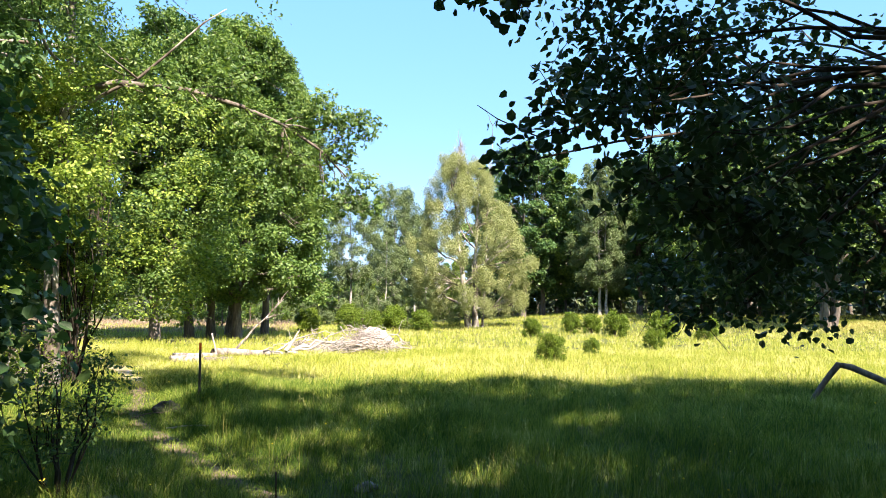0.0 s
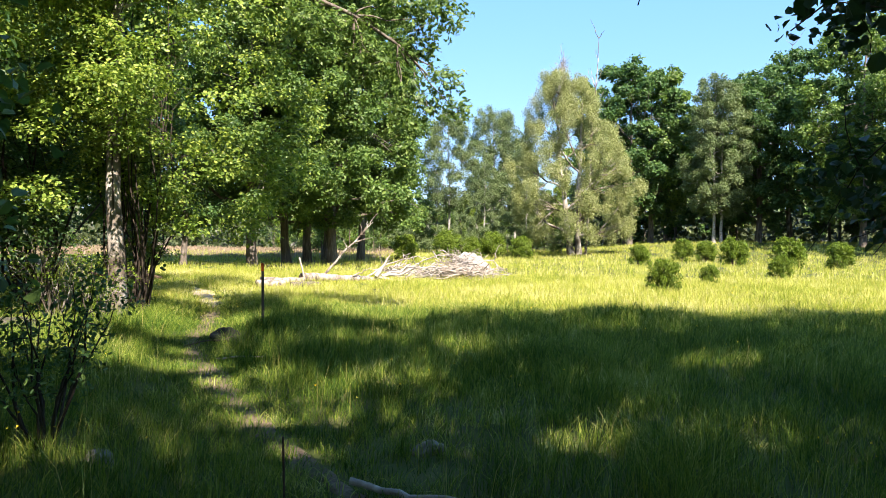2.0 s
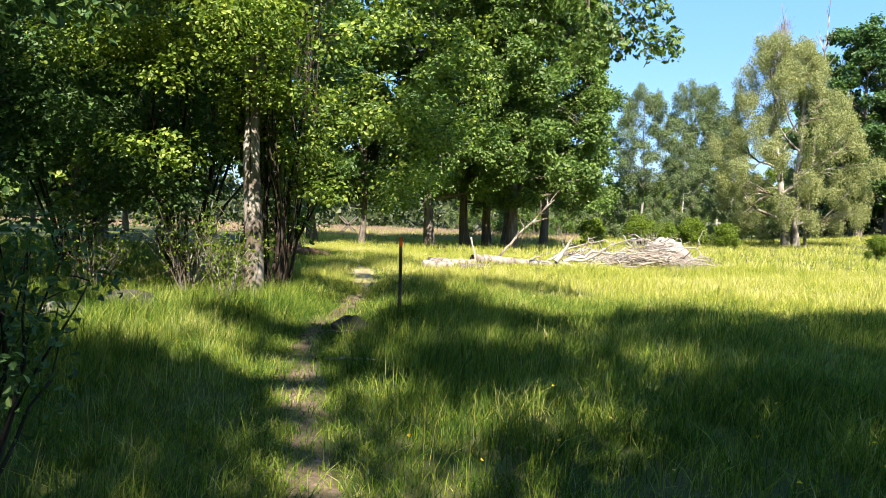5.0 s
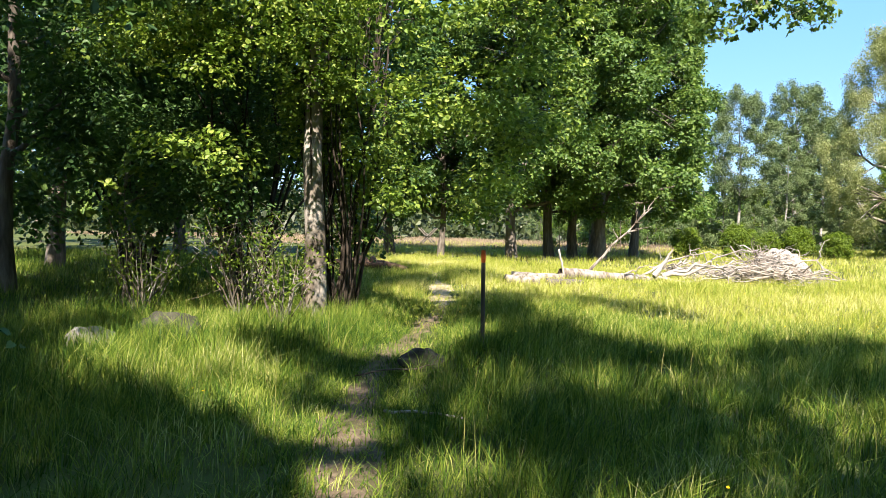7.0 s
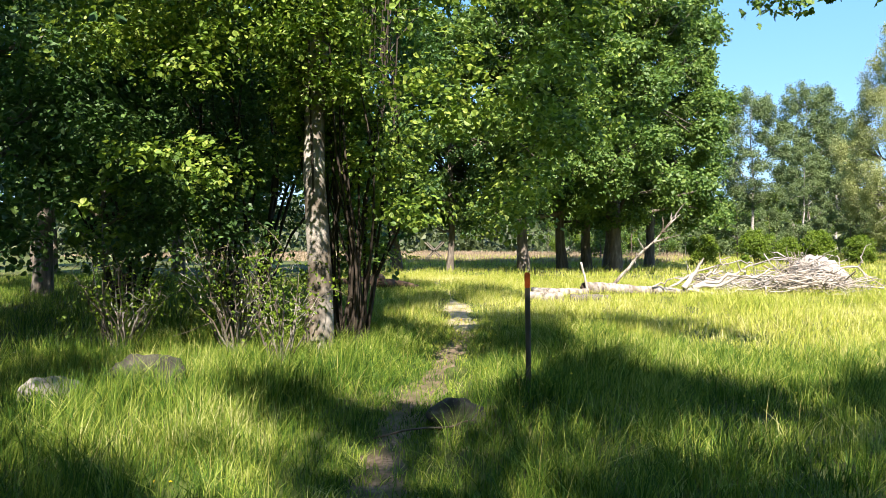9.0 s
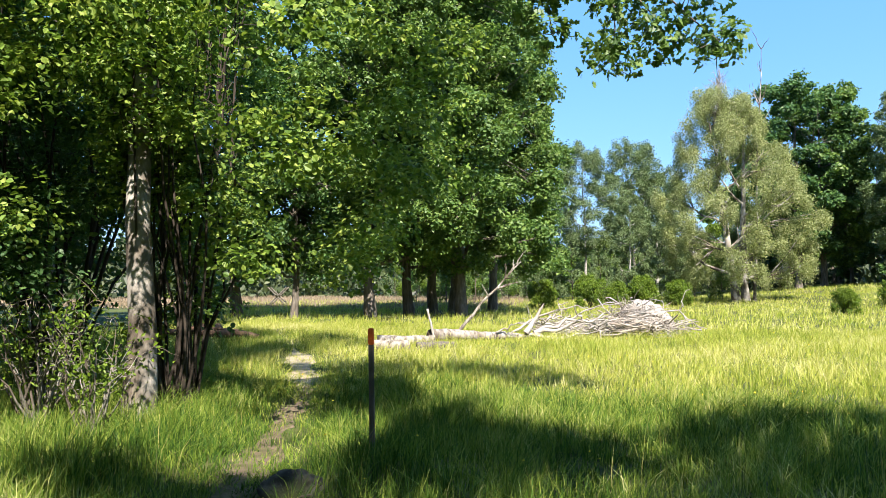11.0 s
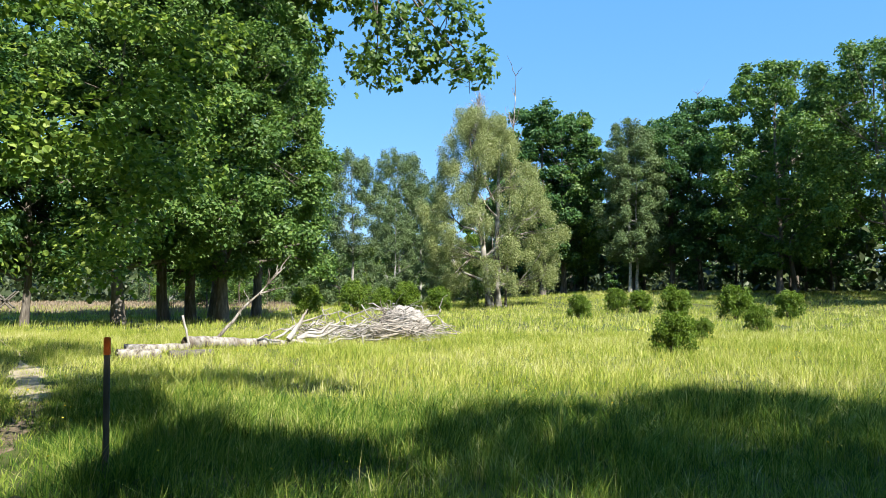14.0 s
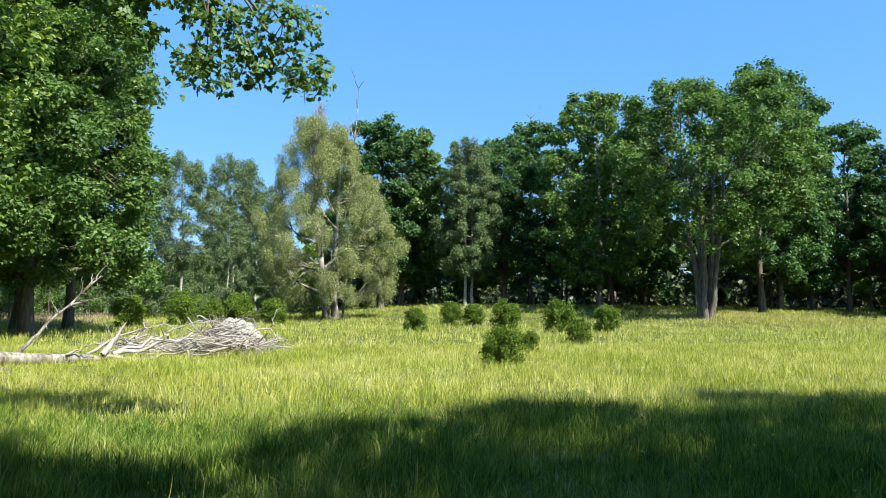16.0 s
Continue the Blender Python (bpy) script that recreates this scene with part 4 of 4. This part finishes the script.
def open_crown(me, m, test=sunlit, corners=4):
    """The crown without the leaves that stand over an opening."""
    co = np.empty(len(me.vertices) * 3, np.float32)
    me.vertices.foreach_get("co", co)
    co = co.reshape(-1, 3)
    mm = np.array(m)
    world = (co @ mm[:3, :3].T + mm[:3, 3]).reshape(-1, corners, 3).mean(1)
    k = (world[:, 2] - .25) / to_sun.z
    keep = np.repeat(~test(world[:, 0] - to_sun.x * k, world[:, 1] - to_sun.y * k), corners)
    v = co[keep]
    o = np.arange(len(v) // corners)[:, None] * corners
    faces = [o + [[0, 1, 2]], o + [[0, 2, 3]]] if corners == 4 else [o + [[0, 1, 2, 3]], o + [[0, 3, 4, 5]]]
    return mesh_of("crown", v, np.concatenate(faces), me.materials[0])


for leafy in (oak, hazel_front, hazel_back):
    for ob in leafy.children:
        if ob.name.split(".")[0] in ("crown", "foliage"):
            ob.data = open_crown(ob.data, leafy.matrix_world, over_bend, 6)


for k, (x, y, s, v) in enumerate([(5.6, 3.1, 1.02, 0), (2.6, -2.8, .95, 1), (11.6, 1.6, 1.12, 1), (17.5, 1.8, 1.14, 2), (24, 2, 1.0, 0), (-2.5, -4.2, .95, 1), (-8, 1.0, .95, 2), (31, 8, 1, 0), (9, -6, 1, 1), (-14, 3, .9, 0), (-10, 4.8, .9, 1), (0.6, -7, 1, 2), (15, -7, 1, 2), (22, -5, 1, 1), (2, -10, 1, 2), (-6, -9, 1, 0), (-14, -7, 1, 1), (-21, 4, .9, 2), (28, -3, 1, 0), (9, -15, 1, 1), (-2, -17, 1, 2), (18, -14, 1, 0), (36, 3, 1, 2), (42, 12, 1, 1)]):
    m = pose(x, y, gz(x, y), 0, 0, 40 * k) @ Matrix.Scale(s, 4)
    near = -15 < x < 20 and y > -12
    root = plant_tree("oak", x, y, "tall unseen oak added behind the start to shade the path", "tree", [(nm, open_crown(me, m) if nm == "crown" and near else me) for nm, me in SHADE_V[v]], 40 * k, s, "shading oaks")
    shading = root if k == 0 else shading

# unseen bough added to the nearest shading oak, high up, to shade the path
OVER = [(-7.2, 20.5, .5), (-6.9, 19.7, .6), (-6.4, 19.0, .65), (-6.3, 18.3, .65), (-5.3, 17.3, .55), (-4.9, 16.4, .65), (-4.7, 15.8, .65), (-4.3, 16.8, .65), (-3.6, 16.5, .7), (-7.3, 14.9, .5), (-6.6, 14.7, .5), (-5.8, 14.7, .55)]
rg = np.random.default_rng(66)
cs = [np.array([gx_ - 5.6, gy_ - 3.1, 0]) + np.array([to_sun.x, to_sun.y, to_sun.z]) / to_sun.z * (9.6 + .5 * (k % 3)) for k, (gx_, gy_, r) in enumerate(OVER)]
spine = np.array([(0, 0, 7.6), (-2.4, 3.0, 8.9), (-4.8, 5.6, 9.6), (-6.6, 7.6, 9.9), (-7.4, 9.4, 10)])
paths = [(spine, np.array([.13, .11, .085, .06, .03]))]
for c in cs:
    j = int(np.argmin(((spine - c) ** 2).sum(1)))
    paths.append((bend_path(spine[j], c, 6, .15, rg), np.linspace(.03, .008, 6)))
v, q = tube_arrays(paths, 6)
bough = piece("limb", mesh_of("limb", v, q, OAK_BARK, True), shading, "long unseen leafy bough added to shade the path")
pos, nrm = clump_leaves(cs, [r * .92 for _, _, r in OVER], 5200, rg, 0.8, tuft=3, loose=.09)
# gap left in these leaves so sun reaches the post's painted top
k = pos[:, 2] / to_sun.z
ok = np.hypot(pos[:, 0] + 5.6 - to_sun.x * k + 5.84, pos[:, 1] + 3.1 - to_sun.y * k - 16.92) > .45
v, f = leaf_arrays(pos[ok], nrm[ok], 0.2, rg)
piece("foliage", mesh_of("foliage", v, f, OAK_LEAF), bough)

# ---- bushes on the meadow ----
BUSH_V = [bush_meshes(500 + k, 1.35, 0.68, 5600, 0.085, BUSH_LEAF, fill=40, spread=(.2, .36), flat=1.1, up=.25, rough=.6) for k in range(3)]
for k, (x, y, s) in enumerate([(2.95, 28.9, .74), (5.2, 33.5, .5), (12.9, 50.5, 1.3), (15.6, 50, 1.1), (4.2, 50.3, .9), (7.9, 57.7, 1.1), (9.4, 57.5, 1.0), (10.3, 53, 1.25), (-6.2, 62, 1.5), (-3.8, 61, 1.2), (-9.5, 60, 1.5), (-12, 56, 1.3), (-7.8, 61, 1.2), (9.3, 39, .7)]):
    plant_tree("bush", x, y, "small bright green bush standing in the meadow", "bush", BUSH_V[k % 3], 100 * k, s, "meadow bushes")


# ---- fallen tree, logs and brush pile ----
def log_mesh(a, b, ra, rb, material, seed, n=9, wander=0.03, sides=12):
    """A log with closed, slightly sunken ends."""
    rng = np.random.default_rng(seed)
    p = bend_path(a, b, n, wander, rng)
    r = np.linspace(ra, rb, n) * rng.uniform(.95, 1.05, n)
    e0, e1 = (p[0] - p[1]), (p[-1] - p[-2])
    pts = np.vstack([p[0] - e0 * .04, p[0], p, p[-1], p[-1] - e1 * .04])
    rad = np.concatenate([[0.004, ra * .9], r, [rb * .9, 0.004]])
    pts[1] = p[0] + e0 * .004
    pts[-2] = p[-1] + e1 * .004
    v, q = tube_arrays([(pts, rad)], sides)
    v += rng.normal(0, 0.03 * min(ra, rb), v.shape)
    return mesh_of("log", v, q, material, True)


def lay_log(name, a, b, ra, rb, material, label, category="log", seed=1, group="", wander=.03):
    a, b = np.array(a, float), np.array(b, float)
    root = new(name, log_mesh(a * 0, b - a, ra, rb, material, seed, wander=wander))
    root.matrix_world = pose(*a)
    return tagged(root, label, category, group)


LOGS = "sawn logs beside the path"
lay_log("log", (-10.25, 26.7, .13), (-9.45, 27.15, .12), .15, .14, LOG_WOOD, "short bleached log lying in the grass", seed=2, group=LOGS)
lay_log("log", (-10.75, 28.1, .14), (-9.4, 28.85, .15), .14, .12, LOG_WOOD, "bleached debarked log lying in the grass", seed=3, group=LOGS)
lay_log("log", (-9.3, 27.3, .09), (-8.5, 27.95, .08), .11, .10, POST_WOOD, "grey weathered half-buried log in the grass", seed=4, group=LOGS)
fallen = thing("fallen_tree", pose(-9.7, 29.6, 0), "bleached fallen tree with bare forked branches", "dead tree")
rng = np.random.default_rng(41)
piece("trunk", log_mesh((0, 0, .19), (1.75, 1.18, .15), .175, .12, LOG_WOOD, 5, 14, .07, 14), fallen)
piece("trunk", log_mesh((1.65, 1.12, .13), (2.7, 1.8, .11), .10, .075, LOG_WOOD, 8, 9, .12), fallen)
piece("trunk", log_mesh((.02, -.28, .21), (.3, .22, .19), .185, .16, LOG_WOOD, 15, 6, .02, 14), fallen)
# solid dark plug stands for the shade inside the hollow end
piece("hollow", log_mesh((.012, -.297, .21), (.06, -.2, .21), .15, .12, ROTTEN, 6, 4, 0), fallen, "dark plug standing for the hollow at the sawn end")


def dead_branch(parent, a, b, r, forks, wander=.25, spread=.5, sag=0.0, name="branch", wood=None):
    a, b = np.array(a, float), np.array(b, float)
    q = bend_path(a, b, 9, wander, rng, sag)
    paths = [(q, r * np.linspace(1, .25, 9))]
    size = np.linalg.norm(b - a)
    for k in range(forks):
        j = int(rng.integers(3, 8))
        tip = q[j] + (b - a) / size * size * rng.uniform(.0, .18) + rng.normal(0, spread * size * .25, 3)
        tip[2] = max(tip[2], 0.05)
        paths.append((bend_path(q[j], tip, 6, wander * .5, rng), r * .45 * np.linspace(1, .25, 6)))
    v, f = tube_arrays(paths, 6)
    return piece(name, mesh_of(name, v, f, wood or DEADWOOD, True), parent)


dead_branch(fallen, (.5, .7, .25), (2.2, 1.43, 2.28), .058, 14, .07, .27, 0, wood=LOG_WOOD)
dead_branch(fallen, (2.3, 1.5, .2), (2.75, 1.9, 1.05), .09, 2, .06, .3)
dead_branch(fallen, (2.5, 1.7, .2), (4.4, 2.6, .75), .07, 5, .2)
dead_branch(fallen, (2.5, 1.7, .2), (5.2, 3.4, .55), .06, 6, .3)
dead_branch(fallen, (2.4, 1.6, .15), (4.6, 1.9, .3), .05, 5, .2)
dead_branch(fallen, (1.6, .9, .25), (2.3, 1.0, .55), .035, 2, .1)
lay_log("stake", (-9.5, 29.2, -.1), (-9.72, 29.15, .95), .035, .03, DEADWOOD, "short leaning stake beside the fallen tree", "stake", 7)
pile = thing("brush_pile", pose(-5.3, 33.4, 0), "tangled pile of bare bleached branches", "brush pile")
for k in range(160):
    if k < 66:                       # heaped crown
        rr, a = rng.uniform(.1, 1.5), rng.uniform(0, 2 * np.pi)
        c = np.array([.7 + math.cos(a) * rr * 1.0, .7 + math.sin(a) * rr * .8, max(.08, 1.0 - .55 * rr + rng.uniform(-.2, .2))])
        t, half = rng.normal(0, 1, 3) * [1.2, .8, .3], rng.uniform(.35, 1.0)
    else:                            # long loose branches trailing over the grass
        c = np.array([rng.uniform(-2.2, 1.9), rng.uniform(-.9, .9), rng.uniform(.08, .42)])
        t, half = rng.normal(0, 1, 3) * [1.6, .6, .12], rng.uniform(.5, 1.35)
    t /= np.linalg.norm(t)
    e0, e1 = c - t * half, c + t * half
    e0[2], e1[2] = max(e0[2], .04), max(e1[2], .04)
    dead_branch(pile, e0, e1, rng.uniform(.010, .030), int(rng.integers(1, 5)), .2, .6)
n = 24
u, w_ = np.meshgrid(np.linspace(0, 2 * np.pi, n, endpoint=False), np.linspace(0, 1, 8))
hz = 1.08 * np.cos(w_ * np.pi / 2) ** .9 + np.random.default_rng(8).normal(0, .055, w_.shape) * (w_ > 0)
mv = np.stack([np.cos(u) * w_ * 1.25, np.sin(u) * w_ * .9, hz - .03], -1).reshape(-1, 3)
i8 = np.arange(7)[:, None] * n
j8 = np.arange(n)[None]
mf = np.stack([i8 + j8, i8 + (j8 + 1) % n, i8 + n + (j8 + 1) % n, i8 + n + j8], -1).reshape(-1, 4)
for k, (a, b) in enumerate([((-2.9, -.7, .1), (-.6, .1, .75)), ((-2.4, .2, .1), (.2, .5, 1.0)), ((-1.6, -.9, .1), (.9, -.2, .7)), ((.4, -.6, .15), (2.7, .1, .45)), ((.6, .2, .6), (2.9, .9, .2)), ((-.4, -.8, .3), (1.6, -.9, .25)), ((-1.9, -.4, .3), (-1.2, -.2, 1.05))]):
    dead_branch(pile, a, b, .048, 3, .3, .5, .1)
heap = tagged(new("wood_chip_mound", mesh_of("wood_chip_mound", mv, mf, CHIPS, True)), "pale heap of wood chips behind the branches", "heap")
heap.matrix_world = pose(-4.35, 34.9, gz(-4.35, 34.9))
rot = thing("root_stump", pose(-16.3, 28.2, gz(-16.3, 28.2) + .05), "reddish brown rotten root stump lying in grass", "stump")
for k in range(7):
    a, b = rng.normal(0, .25, 3) * [1.6, 1, .3] + [0, 0, .25], rng.normal(0, .45, 3) * [1.4, 1, .25] + [0, 0, .22]
    piece("root", log_mesh(a, b, .15, .08, ROTTEN, 20 + k, 6, .05, 9), rot)


# ---- small things ----
def rock_mesh(seed, sx, sy, sz, material):
    bm = bmesh.new()
    bmesh.ops.create_icosphere(bm, subdivisions=4, radius=1)
    off = Vector((seed * 3.1, seed * 1.7, 0))
    for vt in bm.verts:
        k = 1 + .42 * noise.noise(vt.co * 1.2 + off) + .22 * abs(noise.noise(vt.co * 2.6 + off)) + .10 * noise.noise(vt.co * 6 + off)
        vt.co = Vector((vt.co.x * sx * k, vt.co.y * sy * k, vt.co.z * sz * k))
    me = bpy.data.meshes.new("rock")
    bm.to_mesh(me)
    bm.free()
    me.materials.append(material)
    for f in me.polygons:
        f.use_smooth = True
    return me


def set_rock(x, y, sx, sy, sz, seed, label, turn=0):
    ob = new("rock", rock_mesh(seed, sx, sy, sz, MOSSY if "dark" in label else STONE))
    ob.matrix_world = pose(x, y, gz(x, y) + sz * .22, 0, 0, turn)
    return tagged(ob, label, "rock")


set_rock(-5.58, 15.3, .21, .17, .15, 1, "dark mossy boulder at the foot of the marker post", 20)
set_rock(-9.4, 14.1, .25, .18, .17, 2, "pale lichen covered stone in tall grass", 60)
set_rock(-9.2, 15.0, .40, .32, .25, 3, "dark mossy boulder sunk in tall grass", 10)
set_rock(-3.7, 9.5, .10, .08, .10, 4, "small pale stone in the shaded grass", 10)
set_rock(-1.25, 10.25, .14, .08, .07, 5, "small pale stone in the shaded grass", 40)
post = thing("marker_post", pose(-5.23, 15.95, gz(-5.23, 15.95), 0.6, -0.6, 14), "grey wooden marker post with an orange painted top", "post")


def board_mesh(name, sx, sy, z0, z1, material, bevel=.006):
    bm = bmesh.new()
    bmesh.ops.create_cube(bm, size=1)
    bmesh.ops.scale(bm, vec=(sx, sy, z1 - z0), verts=bm.verts)
    bmesh.ops.translate(bm, vec=(0, 0, (z0 + z1) / 2), verts=bm.verts)
    bmesh.ops.bevel(bm, geom=bm.edges[:], offset=bevel, segments=2, affect="EDGES")
    me = bpy.data.meshes.new(name)
    bm.to_mesh(me)
    bm.free()
    me.materials.append(material)
    return me


top = 1.275 - gz(-5.23, 15.95)
piece("board", board_mesh("board", .044, .028, -.3, top - .13, POST_WOOD), post)
piece("painted_top", board_mesh("painted_top", .047, .031, top - .135, top, ORANGE), post, "faded orange painted end")
rod = lay_log("iron_rod", (-1.79, 8.54, gz(-1.79, 8.54) - .1), (-1.80, 8.53, gz(-1.79, 8.54) + .58), .008, .007, RUST, "thin dark iron rod standing in the grass", "rod", 9, wander=.004)
lay_log("branch", (-5.9, 14.6, .05), (-5.3, 15.1, .16), .009, .006, TWIG, "thin dry stick leaning on the stone", "stick", 10, "dry sticks", .05)
lay_log("branch", (-4.9, 13.7, .05), (-4.2, 13.75, .09), .013, .007, DEADWOOD, "thin dry stick lying across the path", "stick", 11, "dry sticks", .05)
lay_log("branch", (-1.6, 9.2, .10), (-0.7, 9.0, .06), .025, .015, DEADWOOD, "pale peeled branch lying in the grass", "stick", 12, "dry sticks", .06)
broken = thing("fallen_branch", pose(7.08, 17.8, 0), "dark crooked fallen branch standing out of the grass", "branch")
v, q = tube_arrays([(np.array([(-.1, 0, -.1), (.05, 0, .2), (.3, 0, .55), (.56, -.03, .88)]), np.array([.05, .055, .06, .065])),
                    (np.array([(.5, 0, .87), (.75, -.15, .82), (1.1, -.5, .62), (1.6, -1.1, .3), (2.1, -1.7, .02)]), np.array([.05, .07, .065, .055, .035]))], 9)
piece("limb", mesh_of("limb", v, q, OAK_BARK, True), broken)
trestle = thing("wooden_trestle", pose(-34.6, 61, gz(-34.6, 61), 0, 0, 20), "dark wooden trestle with crossed legs on the heath", "trestle")
for dy in (-.5, .5):
    for sx in (-1, 1):
        v, q = tube_arrays([(np.array([(-.8 * sx, dy, -.05), (0, dy, .75), (.75 * sx, dy, 1.5)]), np.array([.06, .06, .055]))], 8)
        piece("leg", mesh_of("leg", v, q, OAK_BARK, True), trestle)
v, q = tube_arrays([(np.array([(0, -.9, .82), (0, 0, .84), (0, .9, .82)]), np.array([.07, .07, .07]))], 8)
piece("rail", mesh_of("rail", v, q, OAK_BARK, True), trestle)
